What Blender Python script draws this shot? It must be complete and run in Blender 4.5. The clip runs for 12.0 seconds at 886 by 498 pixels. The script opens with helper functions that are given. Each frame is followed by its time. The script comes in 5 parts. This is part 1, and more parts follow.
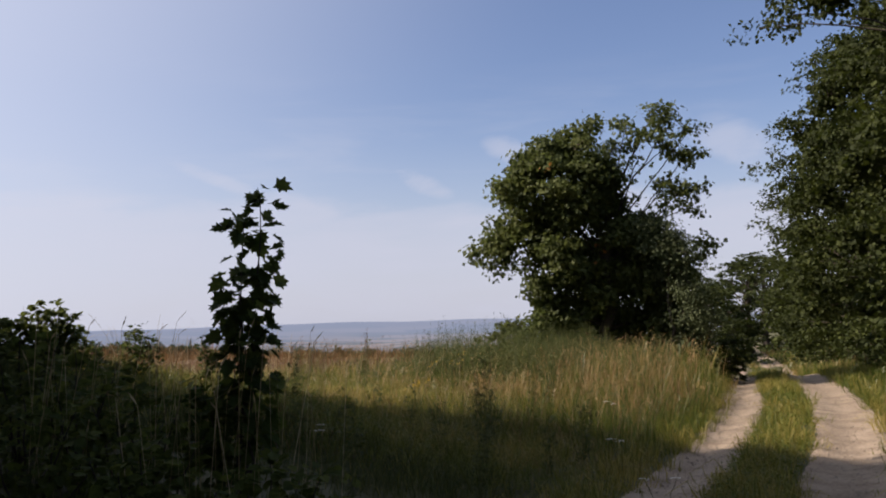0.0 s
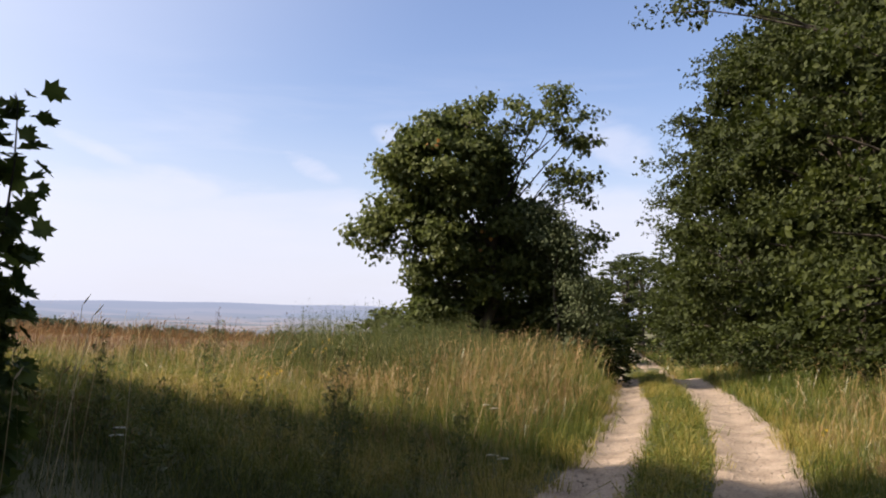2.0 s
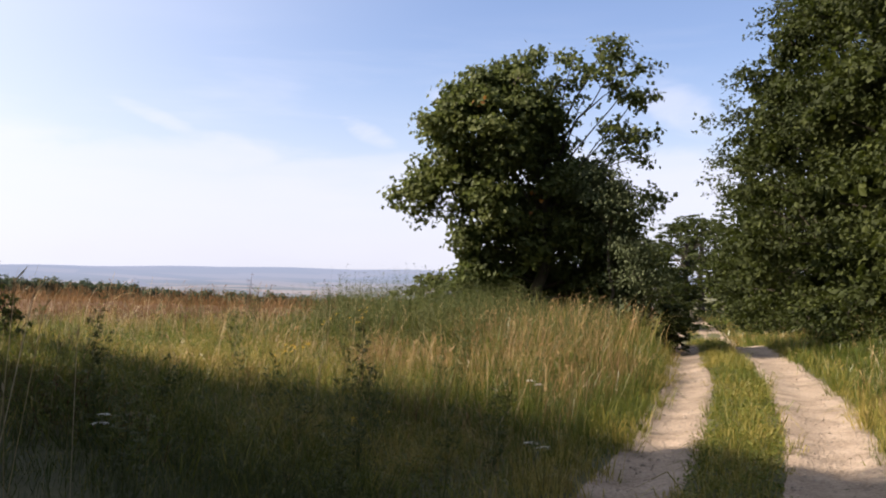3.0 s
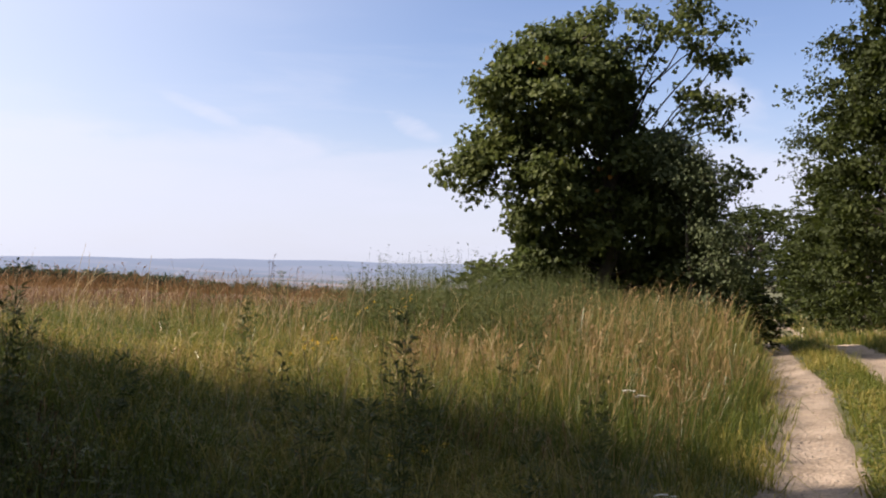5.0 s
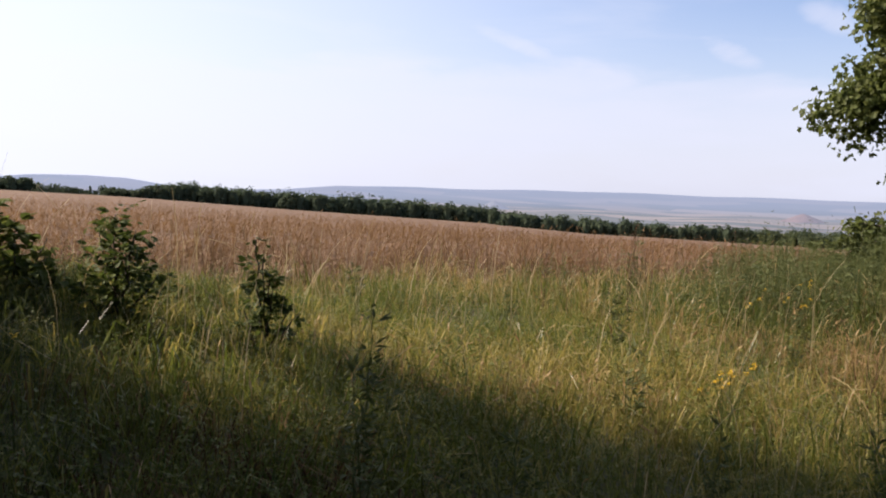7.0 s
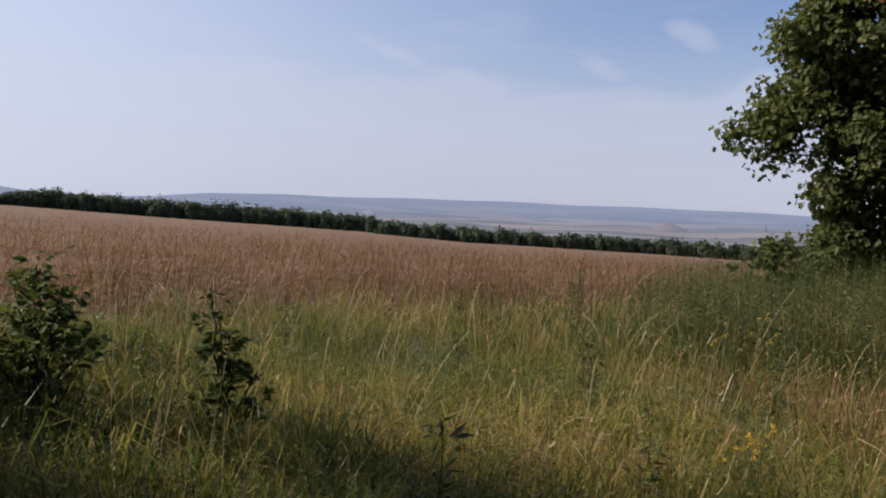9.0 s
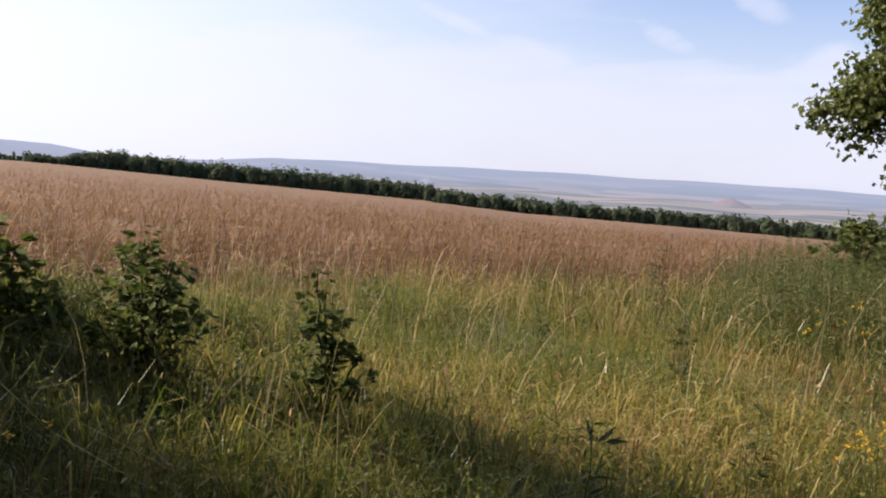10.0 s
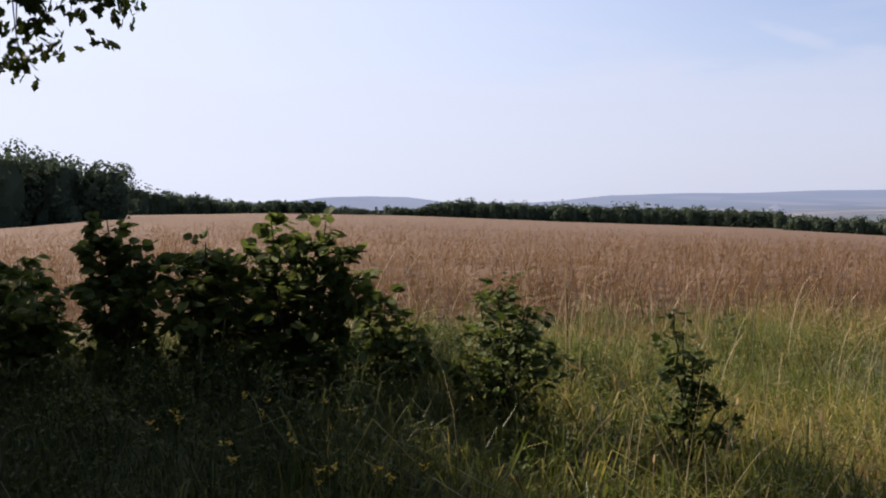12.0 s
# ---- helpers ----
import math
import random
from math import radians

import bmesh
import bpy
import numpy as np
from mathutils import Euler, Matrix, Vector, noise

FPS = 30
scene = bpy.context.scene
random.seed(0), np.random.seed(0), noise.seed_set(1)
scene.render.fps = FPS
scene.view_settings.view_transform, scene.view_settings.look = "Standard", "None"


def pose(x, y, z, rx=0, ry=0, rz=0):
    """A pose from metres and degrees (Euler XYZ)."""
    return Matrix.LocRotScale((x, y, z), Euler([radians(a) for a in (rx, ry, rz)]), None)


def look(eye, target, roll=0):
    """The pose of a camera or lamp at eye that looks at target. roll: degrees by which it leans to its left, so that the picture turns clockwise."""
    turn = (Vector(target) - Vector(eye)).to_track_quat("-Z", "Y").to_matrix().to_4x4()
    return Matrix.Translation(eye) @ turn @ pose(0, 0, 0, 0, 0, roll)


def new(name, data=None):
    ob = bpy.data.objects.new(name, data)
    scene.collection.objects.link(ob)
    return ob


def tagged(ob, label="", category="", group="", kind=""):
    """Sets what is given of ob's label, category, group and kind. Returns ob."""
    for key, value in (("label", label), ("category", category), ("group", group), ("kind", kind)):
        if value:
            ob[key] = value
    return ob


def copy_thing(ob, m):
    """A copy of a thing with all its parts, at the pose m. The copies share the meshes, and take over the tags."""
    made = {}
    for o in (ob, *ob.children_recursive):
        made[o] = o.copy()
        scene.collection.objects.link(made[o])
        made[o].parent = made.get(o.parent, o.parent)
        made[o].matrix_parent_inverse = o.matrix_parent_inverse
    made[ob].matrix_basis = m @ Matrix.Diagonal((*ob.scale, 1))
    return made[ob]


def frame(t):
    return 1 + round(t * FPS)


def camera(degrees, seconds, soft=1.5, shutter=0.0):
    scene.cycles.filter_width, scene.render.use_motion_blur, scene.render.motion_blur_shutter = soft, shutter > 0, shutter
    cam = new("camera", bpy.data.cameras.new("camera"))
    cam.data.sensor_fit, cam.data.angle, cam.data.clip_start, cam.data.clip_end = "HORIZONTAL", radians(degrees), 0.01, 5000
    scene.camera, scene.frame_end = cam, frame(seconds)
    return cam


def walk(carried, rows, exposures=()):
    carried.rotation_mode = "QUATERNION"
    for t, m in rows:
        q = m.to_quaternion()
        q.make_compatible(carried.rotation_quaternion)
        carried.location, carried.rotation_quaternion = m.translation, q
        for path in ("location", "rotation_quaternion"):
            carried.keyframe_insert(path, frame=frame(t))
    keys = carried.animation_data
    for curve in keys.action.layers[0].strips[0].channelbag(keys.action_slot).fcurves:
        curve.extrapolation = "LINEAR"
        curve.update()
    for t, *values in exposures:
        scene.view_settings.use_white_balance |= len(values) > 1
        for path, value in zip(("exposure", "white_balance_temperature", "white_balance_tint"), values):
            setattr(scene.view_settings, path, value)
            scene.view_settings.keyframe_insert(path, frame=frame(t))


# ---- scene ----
cam = camera(49.3, 12.0, soft=2.0)
PATH = [
    (0, look((0.000, 0.000, 1.600), (-0.162, 1.988, 1.750), -1.59)),
    (0.5, look((0.017, 0.350, 1.599), (-0.147, 2.337, 1.751), -1.54)),
    (1, look((0.055, 0.736, 1.579), (0.004, 2.728, 1.749), -0.95)),
    (1.5, look((0.058, 1.290, 1.576), (0.184, 3.279, 1.742), 0.05)),
    (2, look((0.077, 1.831, 1.566), (0.155, 3.825, 1.691), 1.29)),
    (2.5, look((0.184, 2.340, 1.570), (0.222, 4.339, 1.630), -0.64)),
    (3, look((0.289, 2.745, 1.606), (0.252, 4.744, 1.654), 1.02)),
    (3.2, look((0.327, 3.058, 1.609), (0.306, 5.056, 1.700), 0.54)),
    (4.8, look((0.103, 4.851, 1.386), (0.070, 6.849, 1.477), -0.24)),
    (5, look((0.058, 5.104, 1.442), (-0.070, 7.099, 1.476), 1.36)),
    (5.5, look((-0.234, 5.738, 1.555), (-0.457, 7.725, 1.561), 0.89)),
    (6, look((-0.518, 6.405, 1.658), (-0.950, 8.358, 1.636), 1.30)),
    (6.5, look((-0.683, 6.588, 1.682), (-1.397, 8.453, 1.573), 1.05)),
    (7, look((-0.904, 6.755, 1.825), (-1.642, 8.609, 1.700), 1.99)),
    (7.2, look((-1.021, 6.778, 1.822), (-1.769, 8.630, 1.727), 2.26)),
    (8.8, look((-1.692, 7.282, 1.936), (-2.274, 9.195, 1.865), 1.30)),
    (9, look((-1.731, 7.316, 1.973), (-2.227, 9.251, 1.874), 2.31)),
    (9.5, look((-1.816, 7.317, 1.997), (-2.273, 9.258, 1.849), 2.76)),
    (10, look((-1.991, 7.360, 2.016), (-2.595, 9.259, 1.848), 3.54)),
    (10.5, look((-2.038, 7.368, 2.027), (-2.954, 9.141, 1.899), 1.53)),
    (11, look((-2.028, 7.361, 2.031), (-2.940, 9.139, 1.969), -0.19)),
    (11.5, look((-2.024, 7.358, 2.033), (-3.044, 9.077, 1.959), -0.26)),
    (12, look((-2.049, 7.383, 2.031), (-3.275, 8.959, 1.922), -0.65)),
]
EXPOSURE = [(0.0, 0.60, 6700, 19), (0.8, 0.66, 6700, 19), (1.6, 1.03, 6750, 19), (2.5, 1.14, 6850, 19), (3.2, 1.20, 6850, 19), (5.0, 1.03, 6700, 19), (6.0, 1.04, 6650, 19), (7.2, 1.05, 6700, 19),
            (8.8, 0.50, 6400, 19), (9.05, 0.50, 6400, 19), (9.5, 0.91, 6650, 19), (10.5, 1.13, 6800, 19), (11.0, 0.87, 6550, 19), (12.0, 0.77, 6450, 19)]
walk(cam, PATH, EXPOSURE)

# ---- sky and sun ----
SUN_BEARING, SUN_HEIGHT = -96.0, 36.0  # degrees from +y, clockwise; degrees over the horizon
world = bpy.data.worlds.new("sky")
scene.world = world
world.use_nodes = True
wn, wl = world.node_tree.nodes, world.node_tree.links
wn.clear()


def wnode(kind, **values):
    node = wn.new(kind)
    for key, value in values.items():
        node.inputs[key].default_value = value
    return node


sky = wn.new("ShaderNodeTexSky")
sky.sky_type, sky.sun_disc = "NISHITA", False
sky.sun_elevation, sky.sun_rotation = radians(SUN_HEIGHT), radians(SUN_BEARING)
sky.altitude, sky.air_density, sky.dust_density, sky.ozone_density = 300, 1.0, 1.2, 3.6


def plug(value, socket):
    if hasattr(value, "is_output"):
        wl.new(value, socket)
    else:
        socket.default_value = value


def calc(op, a, b=0.0, c=0.0, clamp=False):
    node = wn.new("ShaderNodeMath")
    node.operation, node.use_clamp = op, clamp
    for value, socket in zip((a, b, c), node.inputs):
        plug(value, socket)
    return node.outputs[0]


def ease(value, low, high, to=1.0):
    """From 0 at low to the given share at high."""
    node = wn.new("ShaderNodeMapRange")
    node.interpolation_type = "SMOOTHSTEP"
    for key, v in (("From Min", low), ("From Max", high), ("To Min", 0.0), ("To Max", to)):
        node.inputs[key].default_value = v
    wl.new(value, node.inputs["Value"])
    return node.outputs[0]


def along_way(way):
    node = wn.new("ShaderNodeVectorMath")
    node.operation = "DOT_PRODUCT"
    node.inputs[1].default_value = way
    wl.new(coord.outputs["Generated"], node.inputs[0])
    return node.outputs["Value"]


def cloud_noise(scale, stretch_z, detail, rough=0.55, warp=0.4):
    node = wnode("ShaderNodeTexNoise", Scale=scale, Detail=detail, Roughness=rough, Distortion=warp)
    stretched = wnode("ShaderNodeMapping", Scale=(1.0, 1.0, stretch_z), Location=(0.3, 0.1, 0.0))
    wl.new(coord.outputs["Generated"], stretched.inputs["Vector"])
    wl.new(stretched.outputs[0], node.inputs["Vector"])
    return node.outputs[0]


def over(under, cover):
    """Two veils together: each covers what the other leaves clear."""
    return calc("MULTIPLY_ADD", cover, calc("SUBTRACT", 1.0, under), under, True)


def cloudlet(bearing, height, wide, high):
    """A small wisp of cloud, its size in degrees."""
    b, h = radians(bearing), radians(height)
    across = along_way((math.cos(b), -math.sin(b), 0))
    up = along_way((-math.sin(h) * math.sin(b), -math.sin(h) * math.cos(b), math.cos(h)))
    lifted = calc("MULTIPLY_ADD", across, 0.35, up)
    far = calc("ADD", calc("POWER", calc("DIVIDE", calc("ABSOLUTE", across), radians(wide)), 2.0), calc("POWER", calc("DIVIDE", calc("ABSOLUTE", lifted), radians(high)), 2.0))
    return ease(calc("MULTIPLY_ADD", shreds, 3.0, far), 2.9, 1.2, 0.5)


coord = wn.new("ShaderNodeTexCoord")
shreds = cloud_noise(14.0, 2.5, 5.0, 0.6, 0.5)
height = along_way((0, 0, 1))
heaped = calc("MULTIPLY_ADD", cloud_noise(5.0, 3.0, 6.0), -0.09, height)  # the bank's uneven top
bank = calc("MULTIPLY", ease(heaped, 0.09, 0.07, 0.75), calc("MULTIPLY_ADD", cloud_noise(9.0, 4.0, 6.0), 0.9, 0.35, True))
wisps = calc("MULTIPLY", ease(cloud_noise(3.0, 7.0, 7.0), 0.5, 0.66, 0.38), ease(height, 0.3, 0.06))
veil = over(ease(height, 0.24, 0.0, 0.62), bank)
veil = over(veil, wisps)
for puff in ((-5.6, 8.1, 1.6, 0.6), (-0.4, 9.9, 1.5, 0.8), (-18.0, 8.6, 2.2, 0.5), (12.6, 9.6, 2.4, 1.5)):
    veil = over(veil, cloudlet(*puff))
sunward = along_way((-0.8, -0.08, 0.59))
veil = over(veil, ease(sunward, 0.0, 0.9, 0.85))  # the air is whiter towards the sun
mix = wn.new("ShaderNodeMix")
mix.data_type = "RGBA"
mix.inputs[7].default_value = (4.4, 4.86, 5.75, 1)
tint = wn.new("ShaderNodeMix")
tint.data_type, tint.blend_type = "RGBA", "MULTIPLY"
tint.inputs[0].default_value = 1.0
tint.inputs[7].default_value = (1.03, 0.985, 1.02, 1)  # haze reddens the blue a little
wl.new(sky.outputs[0], tint.inputs[6])
plug(veil, mix.inputs[0])
wl.new(tint.outputs[2], mix.inputs[6])
bright = wn.new("ShaderNodeMix")
bright.data_type = "RGBA"
bright.inputs[7].default_value = (6.9, 7.7, 8.6, 1)
plug(ease(sunward, 0.05, 0.95, 0.5), bright.inputs[0])
wl.new(mix.outputs[2], bright.inputs[6])
back = wnode("ShaderNodeBackground", Strength=0.085)
out = wn.new("ShaderNodeOutputWorld")
wl.new(bright.outputs[2], back.inputs["Color"])
wl.new(back.outputs[0], out.inputs["Surface"])
sun = new("sun", bpy.data.lights.new("sun", "SUN"))
sun.data.energy, sun.data.angle, sun.data.color = 5.0, radians(0.6), (1.0, 0.9, 0.74)
sb, sh = radians(SUN_BEARING), radians(SUN_HEIGHT)
sun.matrix_world = look((0, 0, 60), (-math.sin(sb) * math.cos(sh), -math.cos(sb) * math.cos(sh), 60 - math.sin(sh)))


# ---- materials ----
def surface(name):
    m = bpy.data.materials.new(name)
    m.use_nodes = True
    m.node_tree.nodes.clear()
    return m, m.node_tree.nodes, m.node_tree.links


def ramp(nodes, stops):
    r = nodes.new("ShaderNodeValToRGB")
    while len(r.color_ramp.elements) < len(stops):
        r.color_ramp.elements.new(0.5)
    for e, (at, c) in zip(r.color_ramp.elements, stops):
        e.position, e.color = at, (*c, 1)
    return r


def leafy(name, stops, glow=0.3, rough=0.5, tips=None, patch=1.2, tip_from=0.35, tufts=False, shine=0.3):
    """Leaves and blades: a colour for each by chance, patches over the ground, light through the blade, and dry tips where tips is given."""
    m, n, l = surface(name)
    geo = n.new("ShaderNodeNewGeometry")
    cloud = n.new("ShaderNodeTexNoise")
    cloud.inputs["Scale"].default_value, cloud.inputs["Detail"].default_value = patch, 3
    l.new(geo.outputs["Position"], cloud.inputs["Vector"])
    add = n.new("ShaderNodeMath")
    add.operation = "MULTIPLY_ADD"
    add.inputs[1].default_value, add.inputs[2].default_value = 0.5, -0.13
    l.new(geo.outputs["Random Per Island"], add.inputs[0])
    both = n.new("ShaderNodeMath")
    both.operation = "MULTIPLY_ADD"
    both.inputs[1].default_value = 0.7
    l.new(cloud.outputs[0], both.inputs[0])
    l.new(add.outputs[0], both.inputs[2])
    if tips or tufts:
        tone = n.new("ShaderNodeAttribute")
        tone.attribute_name = "tone"
        shift = n.new("ShaderNodeMath")
        shift.operation = "ADD"
        l.new(both.outputs[0], shift.inputs[0])
        l.new(tone.outputs["Fac"], shift.inputs[1])
        both = shift
    r = ramp(n, stops)
    l.new(both.outputs[0], r.inputs[0])
    colour = r.outputs[0]
    if tips:
        at = n.new("ShaderNodeAttribute")
        at.attribute_name = "tip"
        rise = n.new("ShaderNodeMapRange")
        rise.inputs["From Min"].default_value, rise.inputs["From Max"].default_value = tip_from, 1.0
        l.new(at.outputs["Fac"], rise.inputs["Value"])
        dry = ramp(n, tips)
        l.new(both.outputs[0], dry.inputs[0])
        mx = n.new("ShaderNodeMix")
        mx.data_type = "RGBA"
        l.new(rise.outputs[0], mx.inputs[0])
        l.new(colour, mx.inputs[6])
        l.new(dry.outputs[0], mx.inputs[7])
        colour = mx.outputs[2]
    p = n.new("ShaderNodeBsdfPrincipled")
    p.inputs["Roughness"].default_value = rough
    p.inputs["Specular IOR Level"].default_value = shine
    tr = n.new("ShaderNodeBsdfTranslucent")
    mixed = n.new("ShaderNodeMixShader")
    mixed.inputs[0].default_value = glow
    o = n.new("ShaderNodeOutputMaterial")
    l.new(colour, p.inputs["Base Color"])
    l.new(colour, tr.inputs["Color"])
    l.new(p.outputs[0], mixed.inputs[1])
    l.new(tr.outputs[0], mixed.inputs[2])
    l.new(mixed.outputs[0], o.inputs[0])
    return m


def rough_stuff(name, stops, scale, fine, bump=0.3, rough=0.9, size=0.02):
    """Bark, soil, gravel: two sizes of noise in colour and relief."""
    m, n, l = surface(name)
    geo = n.new("ShaderNodeNewGeometry")
    big, small = n.new("ShaderNodeTexNoise"), n.new("ShaderNodeTexNoise")
    big.inputs["Scale"].default_value, big.inputs["Detail"].default_value = scale, 4
    small.inputs["Scale"].default_value, small.inputs["Detail"].default_value = fine, 5
    l.new(geo.outputs["Position"], big.inputs["Vector"])
    l.new(geo.outputs["Position"], small.inputs["Vector"])
    mean = n.new("ShaderNodeMix")
    mean.inputs[0].default_value = 0.5
    l.new(big.outputs[0], mean.inputs[2])
    l.new(small.outputs[0], mean.inputs[3])
    r = ramp(n, stops)
    l.new(mean.outputs[0], r.inputs[0])
    p = n.new("ShaderNodeBsdfPrincipled")
    p.inputs["Roughness"].default_value = rough
    b = n.new("ShaderNodeBump")
    b.inputs["Strength"].default_value, b.inputs["Distance"].default_value = bump, size
    l.new(small.outputs[0], b.inputs["Height"])
    l.new(b.outputs[0], p.inputs["Normal"])
    l.new(r.outputs[0], p.inputs["Base Color"])
    o = n.new("ShaderNodeOutputMaterial")
    l.new(p.outputs[0], o.inputs[0])
    return m


SOIL = rough_stuff("soil", [(0.3, (0.03, 0.03, 0.011)), (0.5, (0.058, 0.06, 0.02)), (0.7, (0.1, 0.09, 0.036))], 1.6, 22)
TRACK = rough_stuff("sandy_gravel", [(0.34, (0.13, 0.098, 0.068)), (0.46, (0.235, 0.18, 0.13)), (0.56, (0.305, 0.24, 0.18)), (0.68, (0.4, 0.325, 0.25))], 2.2, 30, 1.0, 0.95, 0.03)
STONE = rough_stuff("pebble_stone", [(0.3, (0.15, 0.12, 0.095)), (0.7, (0.33, 0.28, 0.225))], 9, 40)
BARK = rough_stuff("bark", [(0.3, (0.024, 0.019, 0.014)), (0.7, (0.07, 0.055, 0.04))], 4, 30, 0.7)
CROP = rough_stuff("ripe_crop", [(0.3, (0.072, 0.038, 0.0165)), (0.5, (0.11, 0.059, 0.027)), (0.7, (0.152, 0.085, 0.042))], 0.35, 6, 1.0, 0.95, 0.15)
GRASS = leafy("grass", [(0.1, (0.055, 0.086, 0.012)), (0.5, (0.11, 0.138, 0.022)), (0.75, (0.185, 0.172, 0.04)), (0.98, (0.317, 0.224, 0.0829))], 0.45, 0.38,
              [(0.2, (0.125, 0.145, 0.026)), (0.55, (0.24, 0.208, 0.058)), (0.9, (0.54, 0.38, 0.17))], 0.5, 0.42, shine=0.55)
DRY = leafy("withered_grass", [(0.1, (0.085, 0.048, 0.024)), (0.45, (0.205, 0.125, 0.055)), (0.8, (0.4, 0.275, 0.13))], 0.35, 0.8, tufts=True)
SHORT = leafy("short_grass", tufts=True, stops=[(0.1, (0.088, 0.112, 0.018)), (0.45, (0.178, 0.178, 0.033)), (0.75, (0.345, 0.28, 0.08))], glow=0.45, rough=0.5)
HERB = leafy("herb_leaf", [(0.1, (0.055, 0.085, 0.013)), (0.5, (0.122, 0.143, 0.024)), (0.8, (0.22, 0.206, 0.046))], 0.42, 0.55)
STRAW = leafy("straw", [(0.1, (0.274, 0.205, 0.0912)), (0.5, (0.395, 0.312, 0.167)), (0.8, (0.502, 0.418, 0.266))], 0.35, 0.65)
EARS = leafy("grass_seed_heads", [(0.1, (0.24, 0.14, 0.06)), (0.5, (0.37, 0.235, 0.11)), (0.8, (0.5, 0.36, 0.2))], 0.35, 0.7)
WHEAT = leafy("wheat", [(0.1, (0.088, 0.046, 0.017)), (0.5, (0.118, 0.063, 0.023)), (0.8, (0.155, 0.086, 0.033))], 0.35, 0.75,
              [(0.1, (0.148, 0.08, 0.031)), (0.5, (0.192, 0.107, 0.044)), (0.8, (0.26, 0.155, 0.072))], 0.6)
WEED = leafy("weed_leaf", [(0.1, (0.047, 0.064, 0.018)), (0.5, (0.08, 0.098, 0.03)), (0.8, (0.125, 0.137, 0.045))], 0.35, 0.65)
MAPLE = leafy("maple_leaf", [(0.1, (0.052, 0.072, 0.02)), (0.5, (0.084, 0.106, 0.029)), (0.8, (0.125, 0.145, 0.04))], 0.46, 0.6)
OAK = leafy("oak_leaf", [(0.1, (0.018, 0.027, 0.0048)), (0.45, (0.029, 0.041, 0.007)), (0.8, (0.058, 0.073, 0.012))], 0.36, 0.75, patch=0.6)
SAPLING = leafy("sapling_leaf", [(0.1, (0.032, 0.05, 0.011)), (0.45, (0.06, 0.088, 0.017)), (0.8, (0.15, 0.18, 0.038))], 0.36, 0.75, patch=5)
BIRCH = leafy("birch_leaf", [(0.1, (0.055, 0.074, 0.032)), (0.5, (0.085, 0.108, 0.047)), (0.8, (0.12, 0.142, 0.064))], 0.4, 0.65)
HAZEL = leafy("hazel_leaf", [(0.1, (0.052, 0.075, 0.018)), (0.45, (0.09, 0.118, 0.027)), (0.8, (0.17, 0.195, 0.042))], 0.42, 0.8, patch=4)
# leaf colour raised and blued: the air's haze is mixed into it
FARWOOD = leafy("far_wood_leaf_hazed", [(0.1, (0.04, 0.06, 0.036)), (0.5, (0.058, 0.08, 0.046)), (0.8, (0.08, 0.102, 0.055))], 0.4, 0.95, patch=0.12)
RUST = leafy("turning_leaf", [(0.1, (0.21, 0.084, 0.021)), (0.8, (0.294, 0.14, 0.035))], 0.35)
DOCK = leafy("dry_dock", [(0.1, (0.05, 0.026, 0.014)), (0.8, (0.12, 0.065, 0.035))], 0.2)
YELLOW = leafy("yellow_petal", [(0.1, (0.525, 0.315, 0.015)), (0.8, (0.6, 0.413, 0.0225))], 0.3)
WHITE = leafy("white_petal", [(0.1, (0.6, 0.6, 0.52)), (0.8, (0.75, 0.75, 0.68))], 0.3)


def distance_haze():
    """The far land: pale fields and woods, kilometres of blue air painted as glow."""
    m, n, l = surface("far_land_haze_glow")
    geo = n.new("ShaderNodeNewGeometry")
    flat = n.new("ShaderNodeMapping")
    flat.inputs["Scale"].default_value = (0.0019, 0.0052, 0.004)
    l.new(geo.outputs["Position"], flat.inputs["Vector"])
    cells = n.new("ShaderNodeTexVoronoi")
    cells.inputs["Scale"].default_value = 1.6
    l.new(flat.outputs[0], cells.inputs["Vector"])
    grey = n.new("ShaderNodeSeparateColor")
    l.new(cells.outputs["Color"], grey.inputs[0])
    r = ramp(n, [(0.0, (0.04, 0.05, 0.034)), (0.4, (0.085, 0.088, 0.06)), (0.55, (0.15, 0.125, 0.095)), (0.9, (0.235, 0.192, 0.15))])
    l.new(grey.outputs[0], r.inputs[0])
    d = n.new("ShaderNodeBsdfDiffuse")
    l.new(r.outputs[0], d.inputs["Color"])
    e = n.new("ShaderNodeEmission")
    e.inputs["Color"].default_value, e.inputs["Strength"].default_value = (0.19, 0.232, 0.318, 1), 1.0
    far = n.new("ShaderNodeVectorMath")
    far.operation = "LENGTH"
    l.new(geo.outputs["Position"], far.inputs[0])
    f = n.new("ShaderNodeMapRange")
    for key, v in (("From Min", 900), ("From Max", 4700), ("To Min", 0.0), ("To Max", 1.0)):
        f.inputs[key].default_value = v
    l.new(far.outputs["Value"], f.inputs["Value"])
    # share of the painted haze, growing with distance
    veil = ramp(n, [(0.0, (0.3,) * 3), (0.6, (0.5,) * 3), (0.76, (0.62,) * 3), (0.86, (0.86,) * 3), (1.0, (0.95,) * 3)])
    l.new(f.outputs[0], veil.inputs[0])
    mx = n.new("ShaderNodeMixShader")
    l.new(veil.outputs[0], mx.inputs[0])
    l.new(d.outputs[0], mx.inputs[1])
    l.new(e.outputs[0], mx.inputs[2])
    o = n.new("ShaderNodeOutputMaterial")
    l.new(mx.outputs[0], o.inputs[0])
    return m


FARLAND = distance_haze()

